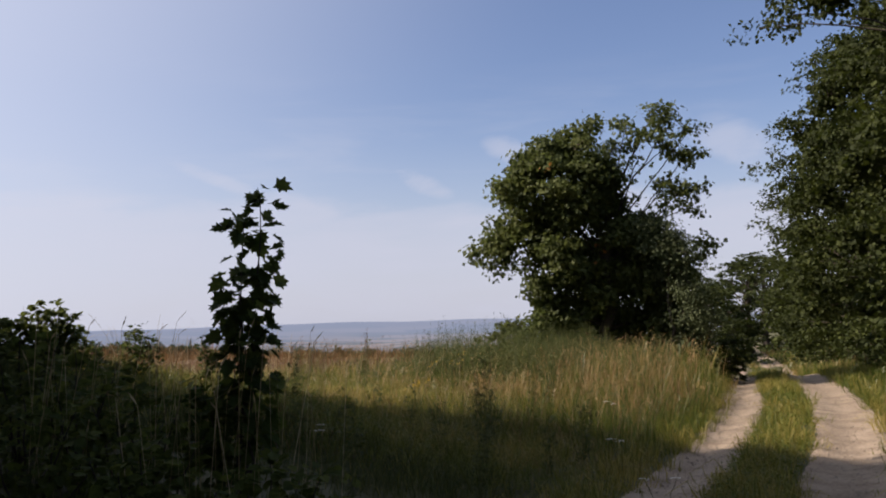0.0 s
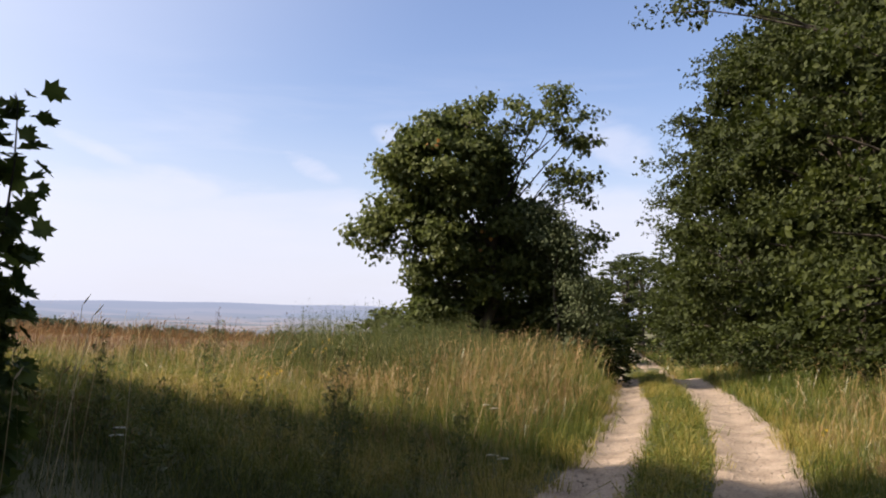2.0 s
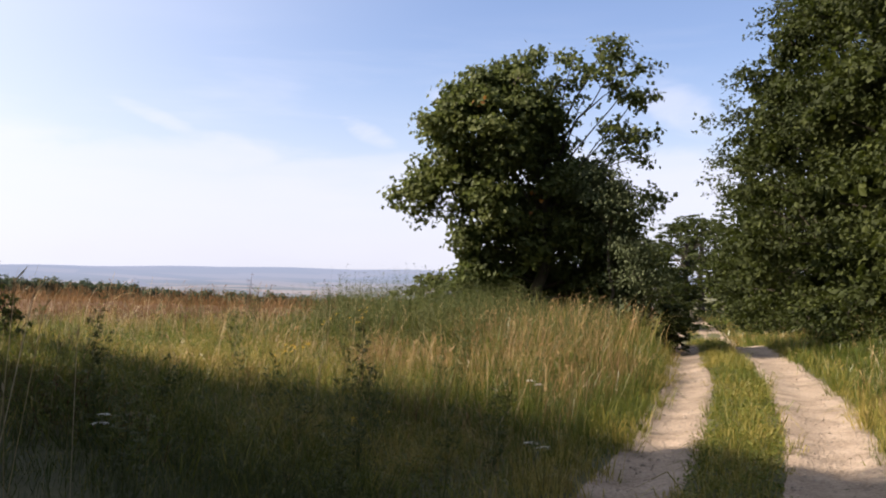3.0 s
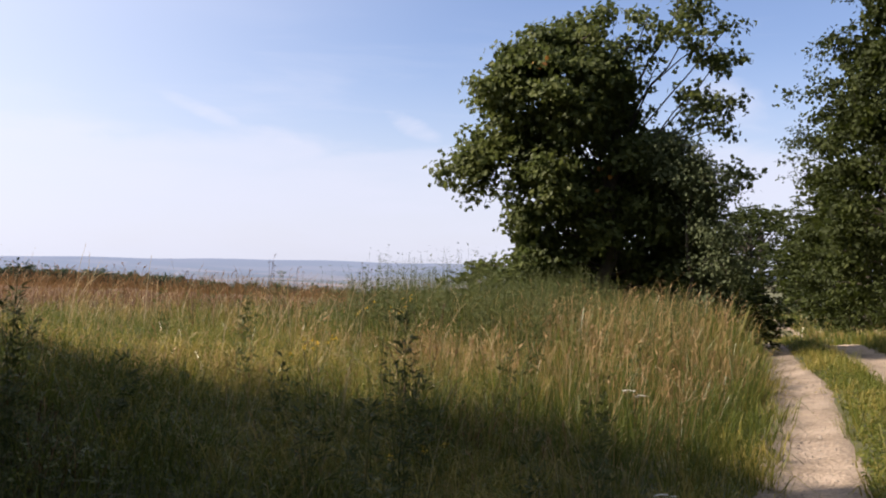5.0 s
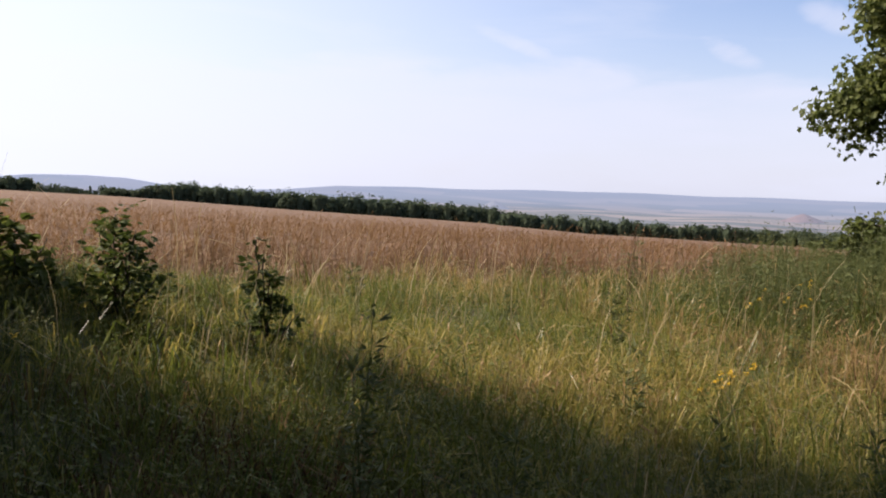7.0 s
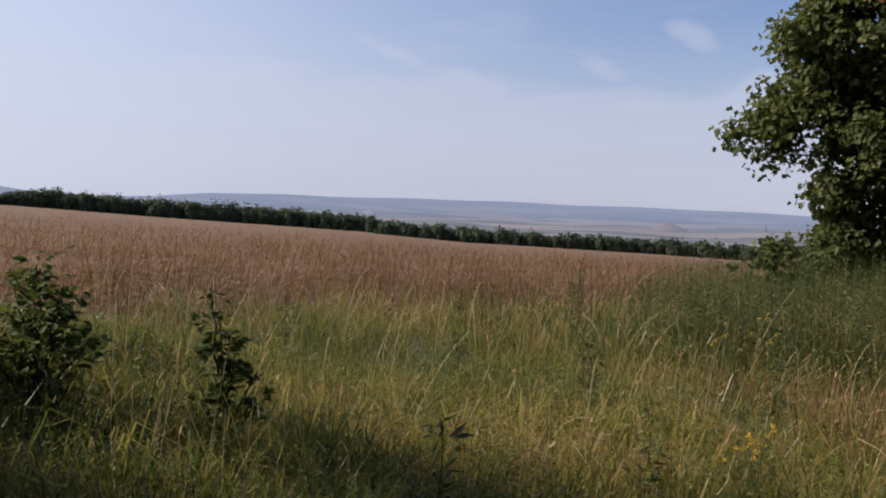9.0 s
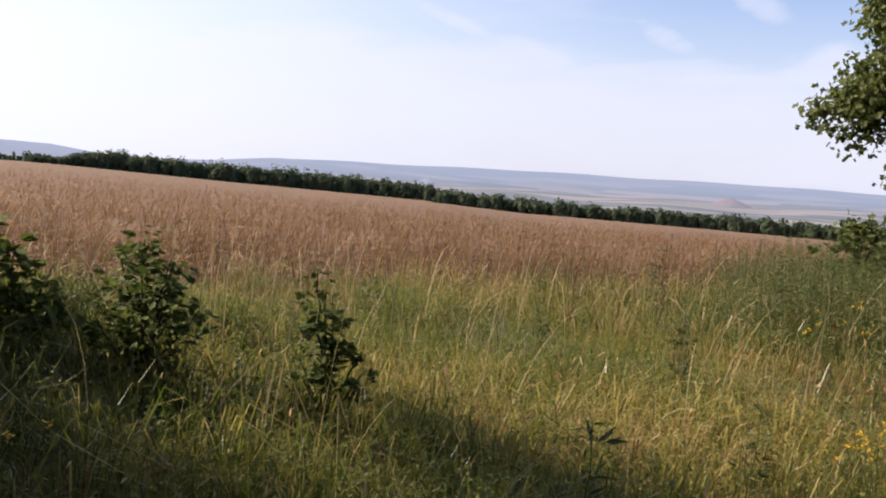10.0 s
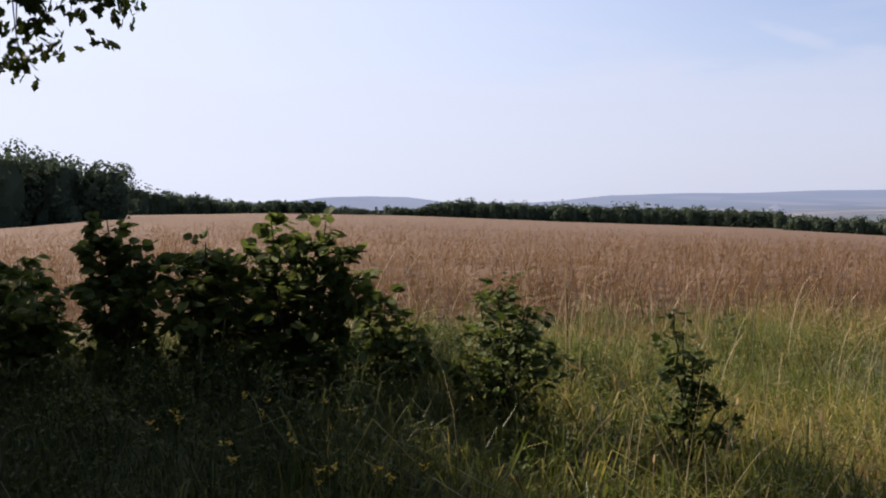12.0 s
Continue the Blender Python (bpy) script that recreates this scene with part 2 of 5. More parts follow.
# ---- the lie of the land ----
rng = np.random.default_rng(7)
CX, CY = -2.0, 7.4  # the viewpoint at the field's edge
ROAD_Y = np.array([-400, -30, 0, 6, 9.4, 10.8, 13.9, 17, 21, 25.5, 40, 60, 100, 400.0])
ROAD_X = np.array([-80, -9.0, -0.6, 1.12, 2.12, 2.6, 3.57, 4.42, 5.3, 6.25, 9.2, 13.0, 21.0, 81.0])
SLOPE_B = np.array([-180, -90, -75, -63, -57, -48, -40, -30, -19, -13, -6, 3, 9, 16, 40, 180.0])
SLOPE_M = np.array([0, -.01, -.02, -.0200, -.0125, -.0128, -.0171, -.0260, -.0332, -.0396, -.0418, -.0445, -.0445, -.004, 0, 0])
EDGE_B = np.array([-180, -64, -57.2, -56.6, -48, -46, -40, -18.6, -18.0, 12, 180.0])
EDGE_R = np.array([150, 150, 160, 400, 420, 560, 450, 400, 300, 300, 300.0])


def smooth(a, b, x):
    t = np.clip((x - a) / (b - a), 0, 1)
    return t * t * (3 - 2 * t)


def lateral(x, y):
    """Metres to the left of the track's middle line."""
    return (np.interp(y, ROAD_Y, ROAD_X) - x) * 0.964


def polar(x, y):
    return np.hypot(x - CX, y - CY), np.degrees(np.arctan2(x - CX, y - CY))


def land(x, y):
    x, y = np.asarray(x, float), np.asarray(y, float)
    u = lateral(x, y)
    r, b = polar(x, y)
    z = 0.42 * smooth(1.5, 5.0, u) + 0.6 * smooth(1.7, 6.5, -u)
    z = z - 0.05 * np.exp(-((np.abs(u) - 0.82) / 0.32) ** 2) + 0.02 * np.exp(-(u / 0.35) ** 2)
    z = z + 0.03 * np.sin(1.7 * x + 0.6 * y) * np.sin(1.1 * y - 0.5 * x) * smooth(1.4, 2.5, np.abs(u))
    z = z + np.interp(b, SLOPE_B, SLOPE_M) * np.clip(r - 9, 0, None)
    z = z + 0.68 * np.exp(-((x + 5.7) ** 2 + (y - 10.6) ** 2) / 7.5)
    z = z + 0.13 * smooth(-7, -1.5, -0.671 * x + 0.741 * y - 16.66) * smooth(2, 5, u) * smooth(45, 12, r)
    z = z - 0.55 * smooth(25, 34, y) * smooth(7, 3, np.abs(u))
    edge = np.interp(b, EDGE_B, EDGE_R)
    return z - 0.06 * np.clip(r - edge - 30, 0, 600)


def from_arrays(name, verts, loops, starts, mats, tip=None, smooth_faces=False, tone=None):
    me = bpy.data.meshes.new(name)
    me.vertices.add(len(verts))
    me.vertices.foreach_set("co", np.asarray(verts, np.float32).ravel())
    me.loops.add(len(loops))
    me.loops.foreach_set("vertex_index", np.asarray(loops, np.int32))
    me.polygons.add(len(starts))
    me.polygons.foreach_set("loop_start", np.asarray(starts, np.int32))
    if tip is not None:
        me.attributes.new("tip", "FLOAT", "POINT").data.foreach_set("value", np.asarray(tip, np.float32))
    if tone is not None:
        me.attributes.new("tone", "FLOAT", "POINT").data.foreach_set("value", np.asarray(tone, np.float32))
    me.update(calc_edges=True)
    me.polygons.foreach_set("use_smooth", np.full(len(starts), smooth_faces))
    me.materials.append(mats)
    return me


def repeat_faces(count, per, faces):
    """Loops and starts for count copies of a little mesh with per vertices and the given faces."""
    flat = np.concatenate([np.array(f) for f in faces])
    sizes = np.array([len(f) for f in faces])
    begin = np.concatenate([[0], np.cumsum(sizes)[:-1]])
    loops = (np.arange(count)[:, None] * per + flat[None]).ravel()
    starts = (np.arange(count)[:, None] * len(flat) + begin[None]).ravel()
    return loops, starts


def sheet(name, xs, ys, zs, material, wrap=False):
    """A smooth sheet over a grid of places (rows by columns)."""
    rows, cols = xs.shape
    verts = np.stack([xs, ys, zs], -1).reshape(-1, 3)
    a = np.arange(rows * cols).reshape(rows, cols)
    nxt = np.roll(a, -1, 1) if wrap else a[:, 1:]
    cur = a if wrap else a[:, :-1]
    quads = np.stack([cur[:-1], nxt[:-1], nxt[1:], cur[1:]], -1).reshape(-1, 4)
    return new(name, from_arrays(name, verts, quads.ravel(), np.arange(len(quads)) * 4, material, None, True))


radii = np.concatenate([np.arange(0.0, 36, 0.45), np.geomspace(36.5, 1000, 60)])
turn = np.radians(np.arange(-180, 180, 1.5))
R, B = np.meshgrid(radii, turn, indexing="ij")
gx, gy = CX + R * np.sin(B), CY + R * np.cos(B)
tagged(sheet("ground", gx, gy, land(gx, gy), SOIL, True), "dark earth under rough grass and crop", "ground", kind="structure")

# far valley and the ridge across it
radii = np.concatenate([np.linspace(850, 2400, 12), np.linspace(2500, 4700, 26)])
R, B = np.meshgrid(radii, np.radians(np.arange(-180, 180, 1.0)), indexing="ij")
bd = np.degrees(B)
top = 2 + np.interp(bd, [-180, -60, -48, -45, -42, -40, -37, -31, -28, -20, -8, 5, 180], [0, -20, -18, 0, 3, -2, -40, -30, -5, 4, 9, 2, 0]) + 4 * np.sin(bd * 0.7) * np.sin(bd * 0.23)
lift = smooth(3750, 4650, R)
vz = -62 + (top + 62) * lift + 5 * np.sin(B * 40 + R * 0.003) * np.sin(R * 0.004) * (1 - lift)
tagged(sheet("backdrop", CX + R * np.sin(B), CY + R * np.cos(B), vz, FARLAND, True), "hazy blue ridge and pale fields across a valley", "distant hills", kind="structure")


# A heap's own colour under an even blue haze, mixed in as emission.
def hazy(name, colour, veil):
    m, n, l = surface(name)
    noise_ = n.new("ShaderNodeTexNoise")
    noise_.inputs["Scale"].default_value = 0.05
    r = ramp(n, [(0.3, tuple(0.8 * c for c in colour)), (0.7, tuple(1.2 * c for c in colour))])
    geo = n.new("ShaderNodeNewGeometry")
    l.new(geo.outputs["Position"], noise_.inputs["Vector"])
    l.new(noise_.outputs[0], r.inputs[0])
    d, e, mx, o = n.new("ShaderNodeBsdfDiffuse"), n.new("ShaderNodeEmission"), n.new("ShaderNodeMixShader"), n.new("ShaderNodeOutputMaterial")
    e.inputs["Color"].default_value = (0.2, 0.24, 0.32, 1)
    mx.inputs[0].default_value = veil
    l.new(r.outputs[0], d.inputs["Color"])
    l.new(d.outputs[0], mx.inputs[1])
    l.new(e.outputs[0], mx.inputs[2])
    l.new(mx.outputs[0], o.inputs[0])
    return m


def heap(bearing, far, foot, wide, high, material, label):
    """A mining heap on the valley floor: a cone with a blunt top and uneven flanks."""
    b = radians(bearing)
    k, a = np.meshgrid(np.linspace(0, 1, 9), np.radians(np.arange(0, 360, 15)), indexing="ij")
    r = wide * (1 - k * 0.93) * (1 + 0.05 * np.sin(3 * a) + 0.04 * np.sin(7 * a + 5 * k))
    x, y = CX + far * math.sin(b) + r * np.cos(a), CY + far * math.cos(b) + r * np.sin(a)
    ob = sheet("spoil_heap", x, y, foot + high * k ** 0.9, material, True)
    return tagged(ob, label, "spoil heap", "mining heaps in the valley")


heap(-18.75, 2300, -42, 36, 19, hazy("grey_spoil", (0.17, 0.165, 0.17), 0.7), "grey cone-shaped mining heap in the hazy valley")
heap(-1.3, 2300, -46, 48, 19, hazy("red_spoil", (0.15, 0.095, 0.08), 0.5), "reddish blunt mining heap in the hazy valley")

# ---- the track ----
def strip(name, inner, outer, label):
    """One wheel track of trodden gravel with a ragged edge, draped over the land."""
    ys = np.concatenate([np.arange(-30, 32, 0.2), np.arange(32, 110, 0.4)])
    mid = np.interp(ys, ROAD_Y, ROAD_X)
    k = np.linspace(0, 1, 9)
    wob = lambda s: 0.035 * np.sin(ys * 0.9 + s) + 0.015 * np.sin(ys * 2.3 + 2 * s)
    a, b = inner + wob(inner), outer + wob(outer * 2)
    u = a[:, None] + (b - a)[:, None] * k
    x, y = mid[:, None] - u / 0.964, np.repeat(ys[:, None], 9, 1)
    z = land(x, y) + 0.022 + 0.008 * np.sin(7 * x + 3 * y) * np.sin(5 * y)
    z[:, 0] -= 0.04
    z[:, -1] -= 0.04
    return tagged(sheet(name, x, y, z, TRACK), label, "farm track", kind="structure")


strip("road_1", 1.16, 0.34, "dry sandy wheel track with loose stones")
strip("road_2", -0.34, -1.36, "dry sandy wheel track with loose stones")


# ---- plants: shared building code ----
def blades(name, x, y, h, w, material, lean=0.3, wind=(0.12, -0.05), bury=0.02):
    """Grass: bent, tapering blades, one island each."""
    n = len(x)
    z = land(x, y) - bury
    a, tilt = rng.uniform(0, 2 * np.pi, n), rng.uniform(0.15, 1, n) * lean
    side = np.stack([np.cos(a), np.sin(a), np.zeros(n)], -1) * (w / 2)[:, None]
    g = rng.uniform(0, 2 * np.pi, n)
    out = np.stack([np.cos(g) * tilt + wind[0], np.sin(g) * tilt + wind[1], np.zeros(n)], -1) * h[:, None]
    up = np.array([0, 0, 1.0]) * h[:, None]
    foot = np.stack([x, y, z], -1)
    mid = foot + 0.55 * up + 0.28 * out
    tip = foot + up * (1 - 0.25 * tilt[:, None]) + out
    v = np.stack([foot - side, foot + side, mid + 0.8 * side, mid - 0.8 * side, tip], 1).reshape(-1, 3)
    loops, starts = repeat_faces(n, 5, [(0, 1, 2, 3), (3, 2, 4)])
    return new(name, from_arrays(name, v, loops, starts, material, np.tile([0, 0, 0.6, 0.6, 1.0], n)))


def stalks(name, x, y, h, head, fat, material, lean=0.25, wind=(0.16, -0.06), stem=0.003):
    """Flowering grass or corn: a thin stem and a spindle-shaped ear that nods."""
    n = len(x)
    foot = np.stack([x, y, land(x, y) - 0.02], -1)
    a, g = rng.uniform(0, 2 * np.pi, n), rng.uniform(0, 2 * np.pi, n)
    tilt = rng.uniform(0.1, 1, n) * lean
    side = np.stack([np.cos(a), np.sin(a), np.zeros(n)], -1)
    out = np.stack([np.cos(g) * tilt + wind[0], np.sin(g) * tilt + wind[1], np.zeros(n)], -1)
    neck = foot + np.array([0, 0, 1.0]) * h[:, None] + out * h[:, None] * 0.6
    dirn = np.stack([out[:, 0] * 2, out[:, 1] * 2, 0.9 - rng.uniform(0, 0.8, n)], -1)
    dirn /= np.linalg.norm(dirn, axis=1)[:, None]
    s, f = side * stem, side * (fat / 2)[:, None]
    belly, end = neck + dirn * (head * 0.4)[:, None], neck + dirn * head[:, None]
    v = np.stack([foot - s, foot + s, neck + s, neck - s, neck, belly + f, end, belly - f], 1).reshape(-1, 3)
    loops, starts = repeat_faces(n, 8, [(0, 1, 2, 3), (4, 5, 6, 7)])
    return new(name, from_arrays(name, v, loops, starts, material, np.tile([0, 0, 0.75, 0.75, 1, 1, 1, 1], n)))


# half outlines of leaves: across, along (of a length of 1)
SHAPES = {
    "plain": [(0, 0), (0.36, 0.48), (0, 1)],
    "ovate": [(0, 0), (0.3, 0.16), (0.42, 0.42), (0.28, 0.75), (0, 1)],
    "oak": [(0, 0), (0.1, 0.18), (0.26, 0.36), (0.17, 0.46), (0.31, 0.66), (0.16, 0.8), (0, 1)],
    "maple": [(0, 0), (0.38, -0.08), (0.3, 0.14), (0.58, 0.34), (0.32, 0.44), (0.36, 0.72), (0.16, 0.68), (0, 1)],
    "palm": [(0, 0), (0.5, 0.06), (0.24, 0.34), (0.42, 0.66), (0, 1)],
    "lance": [(0, 0), (0.11, 0.35), (0, 1)],
}


def leaf_mesh(name, places, along, up, size, shape, material, fold=0.25):
    """Many leaves in one mesh: each two halves folded along the rib."""
    half = SHAPES[shape]
    k = len(half)
    pts = [(x, y, abs(x) * fold) for x, y in half] + [(-x, y, abs(x) * fold) for x, y in half[1:-1]]
    faces = [tuple(range(k)), (0, k - 1) + tuple(range(2 * k - 3, k - 1, -1))]
    n = len(places)
    along = along / np.linalg.norm(along, axis=1)[:, None]
    across = np.cross(along, up)
    across /= np.linalg.norm(across, axis=1)[:, None] + 1e-9
    nor = np.cross(across, along)
    v = np.zeros((n, len(pts), 3))
    for i, (px, py, pz) in enumerate(pts):
        v[:, i] = places + size[:, None] * (across * px + along * py + nor * pz)
    loops, starts = repeat_faces(n, len(pts), faces)
    return from_arrays(name, v.reshape(-1, 3), loops, starts, material)


def tubes(name, lines, material, sides=7):
    """Tapered round branches joined into one mesh: each line is a list of (place, radius)."""
    verts, quads = [], []
    for line in lines:
        p = np.array([q[0] for q in line], float)
        d = np.gradient(p, axis=0)
        base = len(verts)
        for place, (_, rad), way in zip(p, line, d):
            way = way / (np.linalg.norm(way) + 1e-9)
            ref = np.array([1.0, 0, 0]) if abs(way[0]) < 0.8 else np.array([0, 1.0, 0])
            e1 = np.cross(way, ref)
            e1 /= np.linalg.norm(e1)
            e2 = np.cross(way, e1)
            verts += [place + rad * (math.cos(2 * math.pi * k / sides) * e1 + math.sin(2 * math.pi * k / sides) * e2) for k in range(sides)]
        for j in range(len(line) - 1):
            for k in range(sides):
                a, b = base + j * sides + k, base + j * sides + (k + 1) % sides
                quads.append((a, b, b + sides, a + sides))
    q = np.array(quads)
    return from_arrays(name, np.array(verts), q.ravel(), np.arange(len(q)) * 4, material, None, True)


def child(name, mesh, parent, label=""):
    ob = new(name, mesh)
    ob.parent = parent
    return tagged(ob, label)


def bent(a, b, r0, r1, g, sag=0.0, steps=6, wob=0.06):
    """A slightly crooked branch from a to b."""
    a, b = np.array(a, float), np.array(b, float)
    length = np.linalg.norm(b - a)
    line = []
    for i in range(steps + 1):
        t = i / steps
        p = a + (b - a) * t + g.normal(0, wob * length * 0.35, 3) * math.sin(math.pi * t)
        p[2] += sag * length * math.sin(math.pi * t)
        line.append((p, r0 + (r1 - r0) * t))
    return line


def boughs(g, lobes, size, crowd=1.0, flat=0.75):
    """The small leafy masses that a crown's lobes are made of, flat and heaped over one another."""
    small = []
    for l in lobes:
        area = l[3] * l[4] + l[3] * l[5] + l[4] * l[5]
        for _ in range(max(4, int(crowd * l[6] * area / size ** 2 * 0.8))):
            d = g.normal(0, 1, 3)
            d[2] = d[2] * 0.8 + 0.1
            d *= g.uniform(0.55, 1.0) / np.linalg.norm(d)
            r = min(size * g.uniform(0.6, 1.35), 0.7 * max(l[3:6]))
            small.append((l[0] + d[0] * l[3], l[1] + d[1] * l[4], l[2] + d[2] * l[5], r, r, r * flat, min(1.0, 2 * l[6])))
    return small


def crown_leaves(g, lobes, clusters, per, size, spread, droop=0.35, top=0.5):
    """Places, directions and sizes of leaves in clumps over the skin of the lobes (x, y, z, rx, ry, rz, share)."""
    share = np.array([l[6] * (l[3] * l[4] + l[3] * l[5] + l[4] * l[5]) for l in lobes])
    pick = g.choice(len(lobes), clusters, p=share / share.sum())
    lo = np.array([l[:6] for l in lobes])[pick]
    d = g.normal(0, 1, (clusters, 3))
    d[:, 2] = np.where(g.uniform(0, 1, clusters) < top, np.abs(d[:, 2]), d[:, 2])  # leaves lie on top of each mass
    d /= np.linalg.norm(d, axis=1)[:, None]
    centre = lo[:, :3] + d * lo[:, 3:] * g.uniform(0.75, 1.08, clusters)[:, None]
    m = clusters * per
    c, out = np.repeat(centre, per, 0), np.repeat(d, per, 0)
    off = g.normal(0, 1, (m, 3)) * np.array([1, 1, 0.6]) * spread
    along = out * 0.3 + g.normal(0, 0.8, (m, 3))
    along[:, 2] -= droop
    up = out * 0.9 + g.normal(0, 0.4, (m, 3)) + np.array([0, 0, 0.4])
    return c + off, along, up, size * g.uniform(0.65, 1.25, m), centre


def tree(name, place, trunk_h, radius, lobes, clusters, per, size, spread, shape, leaf, label, category="tree", seed=1, lean=(0, 0), droop=0.45, twigs=60, bark=None, inner=0, inner_size=0.35, inner_from=0.6, mass=0.5, top=0.5):
    """A tree: trunk, limbs out to the lobes with twigs, and a crown of separate leaves."""
    g = np.random.default_rng(seed)
    root = tagged(new(name), label, category)
    x, y = place
    root.location = (x, y, float(land(x, y)) - 0.05)
    if name == "oak_tree":
        root["group"] = "oaks along the track"
    bark = bark or BARK
    head = np.array([lean[0], lean[1], trunk_h])
    trunk = bent((0, 0, 0), head, radius, radius * 0.45, g, 0, 8, 0.03)
    trunk[0] = (trunk[0][0], radius * 1.5)
    child("trunk", tubes("trunk", [trunk], bark, 10), root)
    pl, al, up, sz, centre = crown_leaves(g, boughs(g, lobes, mass), clusters, per, size, spread, droop, top)
    for l in lobes:
        frac = g.uniform(0.4, 0.95)
        start = head * min(frac, max(0.2, 0.8 * l[2] / trunk_h))
        child("limb", tubes("limb", [bent(start, (l[0], l[1], l[2]), radius * (0.1 + 0.14 * min(1, l[3])), radius * 0.06, g, 0.05, 6, 0.05)], bark, 4), root)
    lines = []
    for c in centre[g.choice(len(centre), min(twigs, len(centre)), replace=False)]:
        l = min(lobes, key=lambda q: (q[0] - c[0]) ** 2 + (q[1] - c[1]) ** 2 + (q[2] - c[2]) ** 2)
        lines.append(bent(l[:3], c, radius * 0.12, 0.006, g, 0, 4))
    tagged(child("twig", tubes("twig", lines, bark, 3), root), kind="stuff")
    child("crown", leaf_mesh("crown", pl, al, up, sz, shape, leaf), root)
    if inner:  # the leaves inside the crown, which close it against the sky
        big = np.array([l[:6] for l in lobes if min(l[3:6]) > inner_from])
        pick = big[g.integers(0, len(big), inner)]
        d = g.normal(0, 1, (inner, 3))
        d *= (g.uniform(0, 0.72, inner) / np.linalg.norm(d, axis=1))[:, None]
        mesh = leaf_mesh("inner_foliage", pick[:, :3] + d * pick[:, 3:], g.normal(0, 1, (inner, 3)), g.normal(0, 1, (inner, 3)), inner_size * g.uniform(0.7, 1.3, inner), "plain", leaf)
        tagged(child("inner_foliage", mesh, root), kind="stuff")
    return root


def put(ob, x, y, turned, sx, sz=None):
    """A copy of a tree elsewhere, turned and of another size."""
    m = pose(x, y, float(land(x, y)) - 0.05, 0, 0, turned) @ Matrix.Diagonal((sx, sx, sz or sx, 1))
    return copy_thing(ob, m)


# ---- the lone field maple beside the track ----
# leafy masses of the crown: across, height, half width, half height
LEFT_SIDE = [(-0.91, 4.6, 1.4, 1.1), (-0.19, 5.85, 0.34, 0.3), (-0.6, 5.6, 0.5, 0.35), (-1.21, 5.29, 0.6, 0.42), (-2.12, 4.55, 0.56, 0.5), (-1.75, 5.0, 0.5, 0.4), (-2.55, 3.45, 0.42, 0.36), (-2.8, 3.1, 0.34, 0.22), (-2.4, 2.75, 0.25, 0.4),
             (-1.74, 3.7, 0.8, 0.66), (-0.53, 4.0, 0.9, 0.76), (-1.67, 2.55, 0.36, 0.4), (-1.0, 2.9, 0.75, 0.6), (-1.5, 2.05, 0.42, 0.45), (-1.4, 1.5, 0.45, 0.5)]
UPPER_BRANCHES = [(0.75, 6.1, 0.3, 0.2), (1.3, 6.2, 0.35, 0.2), (1.1, 5.75, 0.45, 0.25), (1.7, 5.95, 0.42, 0.2), (2.2, 5.85, 0.2, 0.1), (1.6, 5.45, 0.5, 0.2), (2.1, 5.3, 0.3, 0.13), (1.0, 5.3, 0.36, 0.25), (0.35, 5.5, 0.3, 0.3),
                  (1.5, 4.55, 0.35, 0.13), (1.9, 4.35, 0.45, 0.2), (2.35, 4.45, 0.22, 0.08), (1.65, 4.05, 0.35, 0.14), (2.1, 3.98, 0.25, 0.1), (2.25, 3.15, 0.3, 0.12), (2.5, 2.88, 0.16, 0.08), (2.2, 2.75, 0.18, 0.1)]
CENTRE = [(0.2, 4.85, 0.5, 0.5), (0.15, 4.2, 0.7, 0.65), (0.95, 3.65, 0.6, 0.5), (1.45, 3.1, 0.5, 0.5), (1.75, 2.3, 0.45, 0.6), (0.4, 3.2, 0.9, 0.6), (-0.1, 2.2, 0.9, 0.8), (0.9, 2.2, 0.8, 0.8)]
LOWER_SIDE = [(-1.36, 2.11, 0.34, 0.38), (-1.14, 1.58, 0.57, 0.61), (-1.97, 1.1, 0.42, 0.22), (-2.35, 1.3, 0.14, 0.11), (0.23, 2.49, 1.14, 1.29), (-0.15, 1.4, 0.95, 0.75), (1.14, 1.3, 0.95, 0.75), (1.44, 2.4, 0.76, 0.83), (1.9, 1.4, 0.65, 0.7)]


def masses(rows, share, deep, wide=1.0, behind=0.0):
    return [(x, behind + 0.12 * math.sin(9 * x + 5 * z), z, rx * wide, max(rx, rz) * deep, rz * wide, share) for x, z, rx, rz in rows]


SKIRT = [(-0.9, 0.7, 0.95, 0.7), (0.2, 0.7, 1.2, 0.75), (1.2, 0.7, 0.95, 0.7), (2.0, 0.7, 0.6, 0.6), (-1.6, 0.65, 0.6, 0.5)]
ML = masses(SKIRT, 0.4, 0.8, 1.0, 0.8) + masses(LEFT_SIDE, 1.0, 1.15, 1.0, -0.2) + masses(UPPER_BRANCHES, 0.22, 1.3) + masses(CENTRE, 0.8, 1.0, 1.0, 0.25) + masses(LOWER_SIDE, 0.65, 1.0, 1.0, 0.8)
maple = tree("maple_tree", (1.95, 23.8), 4.4, 0.16, ML, 3000, 17, 0.1, 0.125, "palm", MAPLE, "broad dark green maple standing in tall grass", seed=3, lean=(0.2, 0), droop=0.7, twigs=170, inner=9000, inner_size=0.18, inner_from=0.42, mass=0.24)
g = np.random.default_rng(4)
